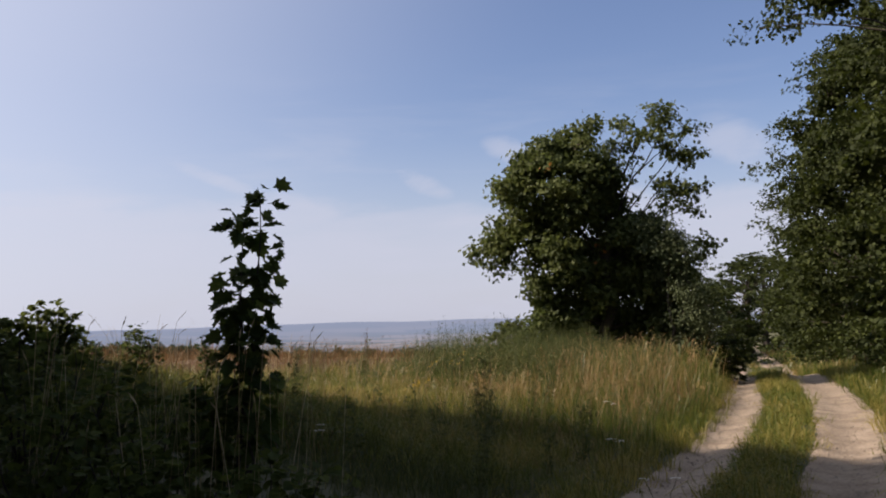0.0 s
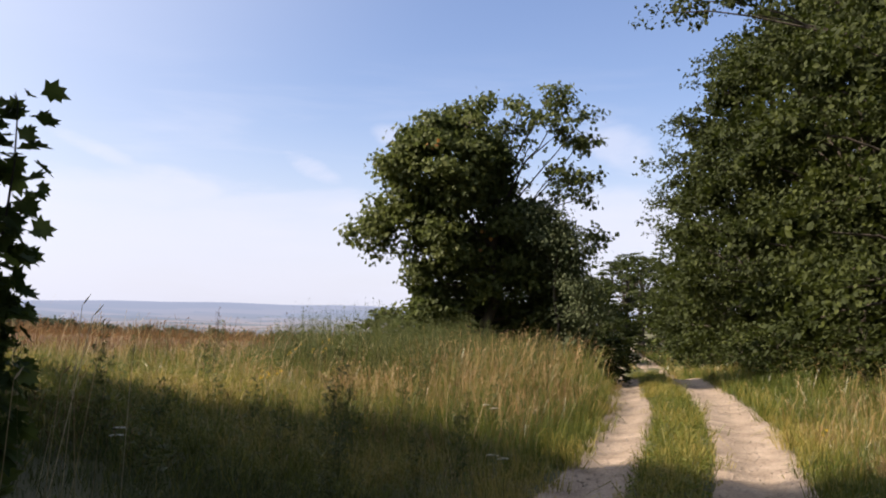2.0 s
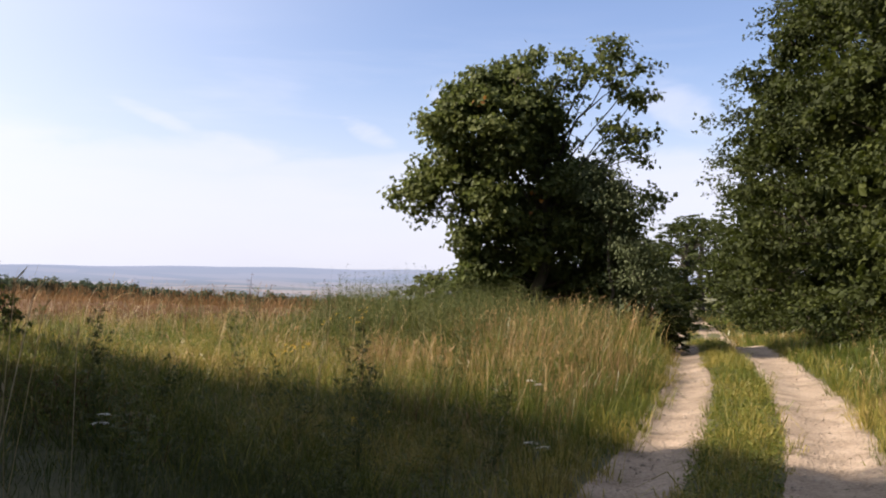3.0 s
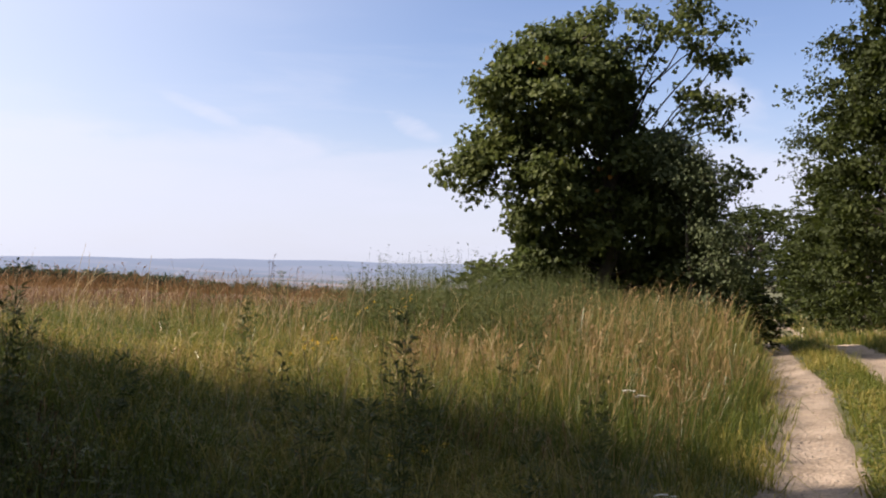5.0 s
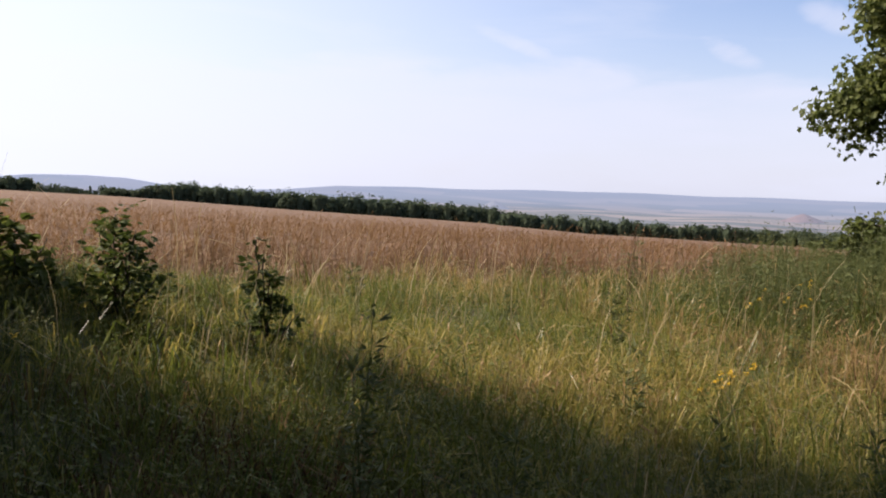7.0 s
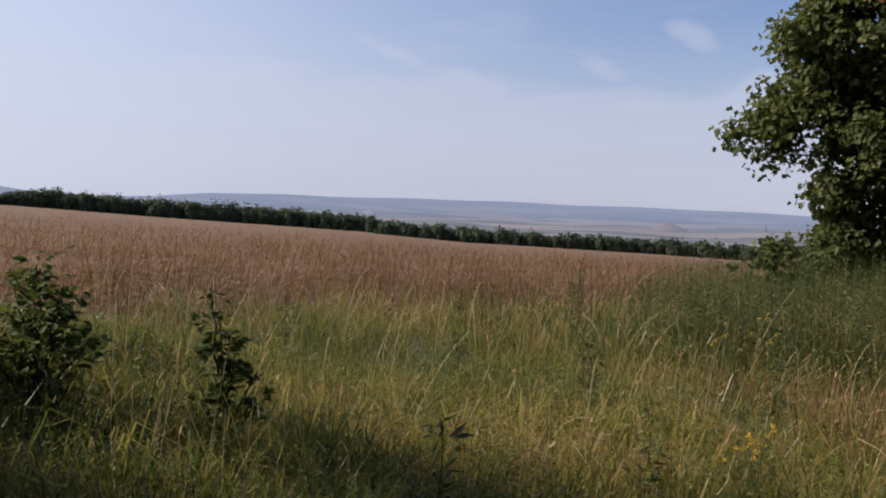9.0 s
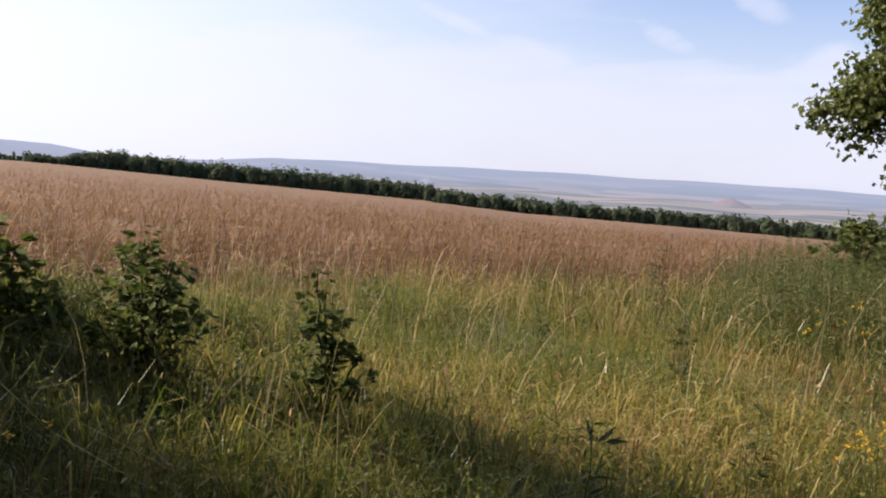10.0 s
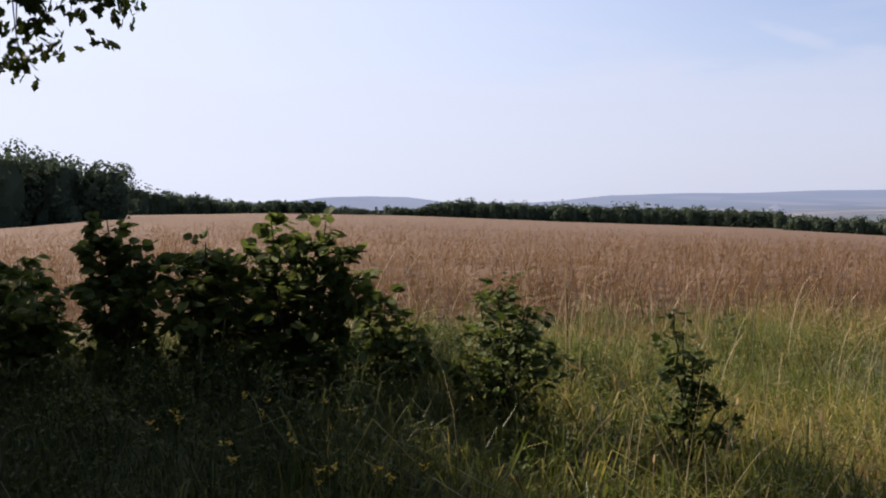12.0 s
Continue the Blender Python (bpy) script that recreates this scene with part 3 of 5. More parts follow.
for cx, cy, cz in ((-0.1, -0.5, 2.95), (-1.35, -1.6, 4.9)):
    n = 4
    pl = np.array([cx, cy, cz]) + g.normal(0, 0.13, (n, 3))
    child("turned_leaves", leaf_mesh("turned_leaves", pl, g.normal(0, 1, (n, 3)) + (0, 0, -0.6), g.normal(0, 0.4, (n, 3)) + (0, -0.7, 0.6), 0.1 * g.uniform(0.7, 1.2, n), "maple", RUST), maple, "orange turning maple leaves")["kind"] = "stuff"
BL = [(-0.35, 0, 3.75, 0.36, 0.4, 0.5, 1), (-0.05, 0, 3.15, 0.42, 0.4, 0.6, 1), (0.25, 0, 2.5, 0.38, 0.4, 0.6, 1), (0.5, 0, 1.85, 0.34, 0.4, 0.6, 0.8), (0.35, 0.3, 1.3, 0.45, 0.5, 0.6, 0.4)]
tree("birch_tree", (3.45, 23.1), 3.6, 0.05, BL, 260, 34, 0.07, 0.17, "plain", BIRCH, "slender grey-green birch with hanging twigs beside the maple", seed=5, droop=1.0, twigs=160, inner=500, inner_size=0.13, inner_from=0.3)

# ---- the wood along the far side of the track ----
def oak_lobes(seed):
    g = np.random.default_rng(seed)
    lobes = [(0, 0, 6.5, 2.0, 2.0, 3.0, 0.5), (0, 0, 3.0, 2.2, 2.2, 2.2, 0.5)]
    for i in range(40):
        a, zz = i * 2.4 + g.uniform(-0.5, 0.5), 0.5 + 10.2 * (i + g.uniform(0, 1)) / 40
        reach = 3.1 * math.sin(math.pi * min(0.97, 0.26 + 0.72 * zz / 11.2)) ** 0.8
        rad = g.uniform(0.65, 1.2)
        lobes.append((reach * math.cos(a), reach * math.sin(a), zz, rad * 1.15, rad * 1.15, rad * 0.8, 1))
    return lobes


def oak(place, seed, label, more=(), clusters=1500, per=21, size=0.118, shape="plain", twigs=60, inner=14000, bare=0.0, open_side=-1.2, inner_size=0.2):
    return tree("oak_tree", place, 8.5, 0.22, [l for l in oak_lobes(seed) if l[2] > bare or l[1] < open_side] + list(more), clusters, per, size, 0.14, shape, OAK, label, seed=seed, twigs=twigs, inner=inner, inner_size=inner_size, inner_from=0.45, mass=0.65, top=0.7)


OAKS = [oak((11.5, 25.2), 11, "tall oak at the wood's sunlit edge, leafy to the ground"), oak((10.7, 15.4), 12, "tall oak in the wood's edge with a ragged crown"),
        oak((11.7, 29.8), 13, "full-crowned oak in the wood beside the track", [(-2.8, -0.2, 6.7, 1.0, 1.2, 0.8, 1.2), (-2.3, -0.3, 7.7, 1.1, 1.2, 0.8, 1.2), (-1.5, -0.3, 8.7, 1.2, 1.3, 0.9, 1.2), (-3.0, -0.3, 5.3, 1.0, 1.2, 0.9, 1.2), (-3.2, -0.3, 4.0, 1.0, 1.2, 0.9, 1.2), (-3.3, -0.3, 2.6, 1.0, 1.2, 0.9, 1.2)])]
oak((10.9, 20.5), 14, "tall oak with one long bough reaching over the track", [(-3.8, 1.2, 8.1, 0.9, 0.8, 0.5, 1.6), (-4.7, 1.3, 7.75, 0.7, 0.6, 0.4, 1.8), (-5.4, 1.4, 7.5, 0.45, 0.5, 0.25, 1.8), (-4.3, 1.2, 8.5, 0.8, 0.6, 0.4, 1.5), (-3.2, 0.8, 8.9, 1.0, 0.9, 0.6, 1.3), (-2.6, 0.5, 9.5, 1.0, 0.9, 0.7, 1), (-3.6, 1.0, 7.4, 0.6, 0.6, 0.4, 1.3)], 1350)
for i, (x, y, s, sz) in enumerate([(11.9, 34, 0.95, 0.74), (10.4, 10.5, 0.95, 1.0)]):
    put(OAKS[i % 3], x, y, 67 * i + 20, s, sz)
# farther and hidden ones, with fewer and larger leaf sprays
deep = oak((12.7, 39.5), 16, "small oak deeper in the wood, or unseen and shading the track", (), 270, 14, 0.26, "plain", 30, 2100, inner_size=0.34)
deep.matrix_basis = deep.matrix_basis @ Matrix.Diagonal((0.85, 0.85, 0.54, 1))
for i, (x, y, s, sz) in enumerate([(14.3, 45, 0.8, 0.46), (16.5, 52, 0.8, 0.45), (12.9, 57, 0.9, 0.5), (9.6, 54, 0.8, 0.42), (8.3, 45, 0.6, 0.34), (10.6, 64, 0.9, 0.55), (17, 70, 1.0, 0.6), (17, 37, 0.95, 0.75), (15.6, 14, 1.1, 1.2), (10, 5.0, 1, 1.05), (20, 43, 1, 0.7), (15.8, 19.5, 1.1, 1.2), (16, 25.5, 1.1, 1.15), (16.3, 31, 1, 0.95), (13.4, 22.8, 1.0, 1.1), (13.3, 18, 1.0, 1.1), (13.6, 27.6, 1.0, 1.0)]):
    m = pose(x, y, float(land(x, y)) - 0.05, 0, 0, 67 * i + 20)
    far_oak = copy_thing(deep, m)
    far_oak.matrix_basis = m @ Matrix.Diagonal((s, s, sz, 1))

# ---- oaks on the field side, unseen but for one bough, which shade the verge ----
def north_edge(z):
    """How far the shading oak's crown reaches fieldward, by height, to fit its shadow's edge."""
    return float(np.interp(z, [3, 5.0, 5.7, 6.2, 6.8, 7.1, 7.5, 8.0, 8.5, 9.2, 12], [1.15, 1.4, 1.25, 0.6, 0.2, 1.3, 2.7, 2.4, 1.1, 0.7, 0.6]))


def clear_of_field(lobes, x, y):
    """The masses of an oak at x, y whose shade stays on the verge."""
    return [l for l in lobes if l[1] + y - 8.2 + 0.105 * (-10.9 - x - l[0]) + l[4] < north_edge(l[2] - 0.73 * (-10.9 - x - l[0])) + 0.2]


SHADE = clear_of_field(oak_lobes(15), -13.2, 8.2)
# unseen crown masses added to fill the shadow out to that edge
SHADE += [(2.3 - k, north_edge(z) - 1.0 - 0.14 * k, z + 0.8 * k, 1.1, 1.0, 0.75, 2) for k in (0, 1.2) for z in (4.2, 5.2, 6.0, 6.8, 7.4, 7.7, 8.0, 8.7, 9.4, 10.0, 11.0, 12.0)] + [(1.2, 0.0, 11.4, 1.4, 1.2, 1.0, 1), (1.2, -1.0, 12.6, 1.8, 1.4, 1.1, 1)]
shade = tree("oak_tree", (-13.2, 8.2), 8.5, 0.22, SHADE, 1500, 20, 0.2, 0.17, "plain", OAK, "large oak with hanging boughs shading the field's edge", seed=15, twigs=90, inner=9500, inner_size=0.36, inner_from=0.45, mass=0.6)
# two oaks out of view, added to keep sky light off the verge
oak((-4.2, 3.2), 17, "unseen spreading oak, its high crown added to shade the verge", [(-2.0, 3.6, 6.2, 1.6, 1.4, 0.8, 1), (-1.0, 4.3, 6.9, 1.6, 1.3, 0.8, 1), (0.8, 3.6, 7.5, 1.8, 1.5, 0.9, 1), (2.2, 3.0, 8.2, 1.8, 1.5, 0.9, 1), (3.4, 1.5, 8.6, 1.8, 1.6, 0.9, 1), (-3.4, 3.0, 5.8, 1.3, 1.3, 0.7, 1)], 760, 18, 0.23, inner=7500, bare=5.3, inner_size=0.34)
HIGH = [l for l in clear_of_field(oak_lobes(18), -9.2, 6.6) if l[2] > 4.8]
tree("oak_tree", (-9.2, 6.6), 8.5, 0.2, HIGH, 420, 18, 0.23, 0.17, "plain", OAK, "unseen high-crowned oak added to deepen the shade on the verge", seed=18, twigs=60, inner=3600, inner_size=0.34, inner_from=0.45, mass=0.8)
g = np.random.default_rng(151)
HL = [(5.3, 4.15, 3.4, 0.16, 0.16, 0.2, 0.8), (4.55, 3.4, 3.06, 0.2, 0.2, 0.3, 1), (4.18, 3.18, 3.2, 0.43, 0.38, 0.43, 1), (4.43, 3.5, 3.3, 0.35, 0.35, 0.34, 1), (4.08, 2.98, 2.9, 0.22, 0.25, 0.34, 1), (3.88, 2.88, 3.35, 0.5, 0.5, 0.5, 1), (4.73, 3.68, 3.35, 0.25, 0.25, 0.27, 1), (5.03, 3.93, 3.35, 0.15, 0.19, 0.17, 0.8)]
pl, al, up, sz, centre = crown_leaves(g, HL, 150, 9, 0.1, 0.07, 0.6)
bough = child("hanging_bough", tubes("hanging_bough", [bent((0, 0, 5.2), (4.28, 3.3, 3.4), 0.08, 0.012, g, 0.08, 8)] + [bent((3.98, 3.03, 3.5), c, 0.01, 0.003, g, 0, 4) for c in centre[:40]], BARK, 4), shade)
child("bough_leaves", leaf_mesh("bough_leaves", pl, al, up, sz, "oak", OAK), bough)["kind"] = "stuff"
# unseen copies round the start, added for shade and to close off the sky
for i, (x, y, s, sz) in enumerate([(-9.6, 4.1, 0.95, 1.05), (-8.2, -2.0, 1.0, 1.05), (-17.4, 5.6, 1.1, 1.35), (-15.5, 3.5, 1.0, 1.25), (9, -2, 1.0, 1.0), (-5.5, -8.0, 1.0, 1.0), (3.5, -9.5, 1.05, 1.1), (9.5, -9, 1.0, 1.1), (-13, -7, 1.0, 1.1), (-5.2, -1.8, 0.85, 0.95), (-7.15, 5.4, 0.8, 0.9), (-7.2, 3.4, 0.6, 0.9), (-4.6, 1.0, 0.7, 0.95), (5.5, -3, 0.8, 1.0)]):
    m = pose(x, y, float(land(x, y)) - 0.05, 0, 0, 115 * i)
    far_oak = copy_thing(deep, m)
    far_oak.matrix_basis = m @ Matrix.Diagonal((s, s, sz, 1))


# ---- far woods round the field ----
def far_wood(name, b0, b1, r0, depth, count, height, leafs, size, label, seed, pointed=False, thick=14, taper=0.1, fall=0.1):
    g = np.random.default_rng(seed)
    b = np.radians(np.linspace(b0, b1, count) + g.normal(0, 0.35 * (b1 - b0) / count, count))
    r = r0 + depth * g.uniform(0, 1, count) ** 1.5
    x, y = CX + r * np.sin(b), CY + r * np.cos(b)
    h = height * g.uniform(0.74, 1.04, count) * (1 + 0.16 * np.sin(np.degrees(b) * 2.1 + seed) * np.sin(np.degrees(b) * 5.3))
    h = h * np.clip((np.degrees(b) - b0) / taper, 0.45, 1) * np.clip((b1 - np.degrees(b)) / fall, 0.45, 1)
    # each crown is a heap of clumps round a dense heart
    clumps = max(5, leafs // thick)
    rim = lambda t: np.clip(1.05 - t, 0.05, 1) * 0.22 if pointed else 0.4 * np.sqrt(np.clip(1 - ((t - 0.4) / 0.62) ** 2, 0.02, 1))
    t = np.sort(g.uniform(0.08, 0.9, (count, clumps)), 1)
    a = g.uniform(0, 2 * np.pi, (count, clumps))
    q = rim(t) * g.uniform(0.55, 1.0, (count, clumps)) * h[:, None]
    mid = np.stack([x[:, None] + q * np.cos(a), y[:, None] + q * np.sin(a), land(x, y)[:, None] + t * h[:, None]], -1)
    ball = h[:, None] * g.uniform(0.1, 0.19, (count, clumps)) * (0.6 if pointed else 1.0)
    per = leafs // clumps
    d = g.normal(0, 1, (count, clumps, per, 3))
    d /= np.linalg.norm(d, axis=-1)[..., None]
    pl = (mid[:, :, None] + d * (ball[..., None] * g.uniform(0.75, 1.05, (count, clumps, per)))[..., None]).reshape(-1, 3)
    m = len(pl)
    outw = d.reshape(-1, 3) + g.normal(0, 0.3, (m, 3))
    ob = new(name, leaf_mesh(name, pl, np.cross(outw, g.normal(0, 1, (m, 3))), outw, size * g.uniform(0.7, 1.25, m), "plain", FARWOOD))
    tagged(ob, label, "far wood", kind="stuff")
    ring, level = np.meshgrid(np.arange(8) * np.pi / 4, np.array([0.0, 0.25, 0.45, 0.6, 0.72, 0.8]))
    heart = 0.62 * rim(level) * h[:, None, None] * (1 + g.normal(0, 0.13, (count, 6, 8)))
    hv = np.stack([x[:, None, None] + heart * np.cos(ring), y[:, None, None] + heart * np.sin(ring), land(x, y)[:, None, None] + level * h[:, None, None]], -1).reshape(-1, 3)
    faces = [(8 * j + k, 8 * j + (k + 1) % 8, 8 * j + 8 + (k + 1) % 8, 8 * j + 8 + k) for j in range(5) for k in range(8)] + [tuple(range(40, 48))]
    loops, starts = repeat_faces(count, 48, faces)
    return tagged(new(name, from_arrays(name, hv, loops, starts, FARWOOD)), label, "far wood", kind="stuff")


far_wood("far_wood", -41, -18.4, 398, 12, 210, 7.9, 170, 0.95, "dark broadleaf wood along the field's far edge", 21, taper=3.5)
far_wood("far_wood", -41, -18.4, 412, 40, 90, 9.0, 70, 1.0, "dark broadleaf wood along the field's far edge", 26, taper=4.5)
far_wood("far_wood", -18.1, 10, 300, 12, 280, 5.4, 110, 0.72, "dark young plantation along the field's lower edge", 22)
far_wood("far_wood", -18.1, 10, 314, 40, 130, 6.0, 56, 0.75, "dark young plantation along the field's lower edge", 27)
far_wood("far_wood", -58.5, -45.0, 400, 30, 105, 12.2, 250, 1.05, "dark broadleaf wood at the field's far corner", 23, fall=10)
far_wood("far_wood", -51, -40.0, 520, 30, 150, 11.0, 80, 0.7, "low dark spruce wood on the skyline", 24, True, fall=9)
far_wood("far_wood", -76, -59.2, 152, 25, 40, 11.6, 1200, 0.7, "tall birches and pines closing the field", 25, thick=36)
far_wood("far_wood", -76, -58.6, 152, 8, 40, 4.4, 300, 0.6, "young trees along the foot of the tall wood", 30, thick=30)
far_wood("far_wood", -75, -60.4, 154, 12, 9, 12.0, 1080, 0.7, "single tall birches standing over the wood's edge", 29, thick=36)
far_wood("far_wood", -58.0, -56.7, 156, 3, 4, 9.4, 1100, 0.6, "single dark tree standing before the wood's corner", 31, thick=36)
far_wood("far_wood", -19.3, -17.9, 380, 4, 4, 3.0, 60, 0.5, "single bushes at the field's corner", 28)

# ---- the field ----
def field_line(x, y):
    """Metres past the field's near edge."""
    return (x + 2.2) * -0.671 + (y - 19.0) * 0.741 - 1.1


def tufted(x, y, s=1.0):
    """Uneven growth: from about 0.6 to 1.3, in tufts and larger drifts."""
    return 0.95 + 0.2 * np.sin(2.1 * s * x + 0.7 * y) * np.sin(1.7 * s * y - 0.4 * x) + 0.17 * np.sin(5.3 * s * x - 2 * y) * np.sin(4.7 * s * y + 1.3 * x)


def fan(g, count, r0, r1, b0, b1):
    r = np.sqrt(g.uniform(r0 ** 2, r1 ** 2, count))
    b = np.radians(g.uniform(b0, b1, count))
    return CX + r * np.sin(b), CY + r * np.cos(b)


bear = np.radians(np.arange(-84, 14.1, 0.5))
reach = np.concatenate([np.arange(7, 40, 0.5), np.geomspace(40.5, 1, 1), np.geomspace(41, 395, 60)])
R, B = np.meshgrid(np.sort(reach[reach > 2]), bear, indexing="ij")
fx, fy = CX + R * np.sin(B), CY + R * np.cos(B)
inside = smooth(1.2, 4.0, field_line(fx, fy)) * smooth(0, 4, np.interp(np.degrees(B), EDGE_B, EDGE_R) - R)
inside = inside * smooth(3.5, 6.5, lateral(fx, fy))
fz = land(fx, fy) - 0.12 + 0.62 * inside + 0.07 * inside * np.sin(fx * 3.1 + fy) * np.sin(fy * 2.3 - fx)
tagged(sheet("wheat_field", fx, fy, fz, CROP), "reddish tan ripe crop filling the sloping field", "crop field", kind="stuff")
g = np.random.default_rng(31)
for r0, r1, per, fat in ((7, 18, 130, 0.85), (18, 32, 34, 1.15), (32, 62, 9, 1.6), (62, 100, 1.2, 2.2)):
    n = int(per * math.radians(96) / 2 * (r1 ** 2 - r0 ** 2))
    x, y = fan(g, n, r0, r1, -84, 12)
    keep = (field_line(x, y) > g.normal(0.6, 0.5, n)) & (lateral(x, y) > 4)
    x, y = x[keep], y[keep]
    m = len(x)
    tagged(stalks("wheat", x, y, g.uniform(0.42, 0.8, m) * tufted(x, y), g.uniform(0.06, 0.14, m), g.uniform(0.01, 0.02, m) * fat, WHEAT, 0.85, stem=0.0022 * fat),
           "ripe reddish tan ears of crop", "crop", kind="stuff")

# ---- grass ----
g = np.random.default_rng(41)
WALK = np.array([(0, 0), (0.1, 2), (0.3, 3), (0.1, 5), (-0.7, 6.6), (-2, 7.4)])


def oak_shade(x, y):
    """How far a place lies in the oaks' shade, painted as darker green growth."""
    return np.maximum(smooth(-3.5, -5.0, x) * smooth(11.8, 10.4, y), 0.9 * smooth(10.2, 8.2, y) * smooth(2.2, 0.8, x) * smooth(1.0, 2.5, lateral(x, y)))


def by_shade(x, y, open_grass, words):
    """Splits a sward into open meadow grass and darker green painting the oaks' shade."""
    darkened = oak_shade(x, y) > g.uniform(0.1, 1, len(x))
    return [(mat, part_, text) for mat, part_, text in ((open_grass, ~darkened, words), (WEED, darkened, "soft green grass coloured darker for the shade under the oaks")) if part_.any()]


def near_walk(x, y):
    return np.min([np.hypot(x - a, y - b) for a, b in WALK], 0)


def meadow(count, x0, x1, y0, y1):
    x, y = g.uniform(x0, x1, count), g.uniform(y0, y1, count)
    return x, y, lateral(x, y), near_walk(x, y)


def grass_height(x, y, u):
    verge = 0.25 + 0.1 * np.exp(-((x + 4.6) ** 2 + (y - 9.7) ** 2) / 6) + 0.42 * smooth(5.8, 2.2, u) * smooth(9.3, 13.0, y) + 0.24 * smooth(14.0, 18, y)
    return np.where(u > 0, verge * (0.35 + 0.65 * smooth(0.95, 1.5, u)), 0.28 + 0.34 * smooth(1.3, 3.5, -u))


def tussocks(name, cx, cy, height, per, wide, material, label, spread=0.07, arch=(0.3, 1.2), tone=0.42, bias=0.0):
    """Grass in tufts: blades that rise from one foot and arch outwards, a tone of its own for each tuft."""
    n = len(cx)
    m = n * per
    rep_ = lambda v: np.repeat(v, per)
    a = g.uniform(0, 2 * np.pi, m)
    foot_r = np.abs(g.normal(0, spread, m))
    x, y = rep_(cx) + foot_r * np.cos(a), rep_(cy) + foot_r * np.sin(a)
    h = rep_(height) * g.uniform(0.45, 1.1, m)
    lean = g.uniform(arch[0], arch[1], m) * rep_(g.uniform(0.6, 1.2, n))
    way = a + g.normal(0, 0.5, m)
    drift = rep_(g.normal(0, 0.18, n))
    out = np.stack([np.cos(way) * lean + drift, np.sin(way) * lean, np.zeros(m)], -1) * h[:, None] * 0.75
    foot = np.stack([x, y, land(x, y) - 0.02], -1)
    tw = g.uniform(0, 2 * np.pi, m)
    side = np.stack([np.cos(tw), np.sin(tw), np.zeros(m)], -1) * (wide * g.uniform(0.5, 1.3, m))[:, None]
    up = np.array([0, 0, 1.0])
    mid = foot + up * (0.68 * h)[:, None] + 0.3 * out
    tip = foot + up * (h * (1.0 - 0.38 * lean ** 1.5))[:, None] + out
    v = np.stack([foot - side, foot + side, mid + 0.75 * side, mid - 0.75 * side, tip], 1).reshape(-1, 3)
    loops, starts = repeat_faces(m, 5, [(0, 1, 2, 3), (3, 2, 4)])
    tones = np.repeat(rep_(bias + g.normal(0, tone * 0.6, n) + tone * np.sin(cx * 0.9 + 1.3 * np.sin(cy * 0.7)) * np.sin(cy * 0.8)), 5)
    return tagged(new(name, from_arrays(name, v, loops, starts, material, np.tile([0, 0, 0.6, 0.6, 1.0], m), False, tones)), label, "grass", kind="stuff")


for count, per, wide, near, far in ((6500, 13, 0.0028, 0.0, 8.5), (4200, 12, 0.0048, 8.5, 14), (3400, 9, 0.008, 14, 40)):
    x, y, u, d = meadow(count * 6, -14, 12, 1.5, 34)
    keep = (np.abs(u) > np.where(u > 0, 1.12, 1.34) + g.normal(0, 0.08, len(x))) & (field_line(x, y) < 0.9) & (u > -8) & (d >= near) & (d < far)
    x, y, u, d = x[keep][:count], y[keep][:count], u[keep][:count], d[keep][:count]
    h = grass_height(x, y, u) * tufted(x, y) * g.choice([0.4, 0.6, 0.8, 1.1, 1.35], len(x)) * g.uniform(0.85, 1.15, len(x)) * np.where(d < 1.5, 0.7, 1)
    # beneath the oaks the tone is lowered too, as painted shade
    bias = np.where(u < 0, -0.25, -0.22 * smooth(3.0, 1.6, u)) - 0.3 * oak_shade(x, y)
    for mat, part_, words in by_shade(x, y, GRASS, "rough tufted grass, green below and straw-coloured above"):
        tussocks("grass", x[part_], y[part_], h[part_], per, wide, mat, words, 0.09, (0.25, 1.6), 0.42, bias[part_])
x, y, u, d = meadow(1500, -13, 11, -13, 2)
keep = np.abs(u) > 1.5
x, y, u = x[keep], y[keep], u[keep]
tussocks("grass", x, y, g.uniform(0.15, 0.5, len(x)), 8, 0.006, GRASS, "rough grass under the trees by the track", 0.12, (0.3, 1.4), 0.4)
x, y, u, d = meadow(26000, -11, 8, 3, 24)
bare = np.sin(1.3 * x + 2.1 * np.sin(0.8 * y)) * np.sin(1.1 * y - 1.2 * np.sin(0.9 * x)) + g.normal(0, 0.25, len(x))
keep = (np.abs(u) > 1.6) & (u > -5) & (field_line(x, y) < 1.0) & (bare > 0.4) & (d > 1.6) & (g.uniform(0, 1, len(x)) > oak_shade(x, y))
x, y, u, d = x[keep][:3300], y[keep][:3300], u[keep][:3300], d[keep][:3300]
tussocks("withered_grass", x, y, grass_height(x, y, u) * g.uniform(0.45, 1.0, len(x)), 12, 0.004, DRY, "withered brown grass in matted patches", 0.14, (0.6, 2.0), 0.3)


x, y, u, d = meadow(9000, -6.5, 1.5, 8.4, 14.0)
keep = (u > 2.2) & (field_line(x, y) < 0.2) & (d > 1.4)
x, y = x[keep][:1700], y[keep][:1700]
for mat, part_, words in by_shade(x, y, SHORT, "fresh arching blades of grass in loose tufts"):
    tussocks("grass", x[part_], y[part_], g.uniform(0.2, 0.42, int(part_.sum())), 9, 0.0042, mat, words, 0.05, (1.0, 2.1), 0.5)


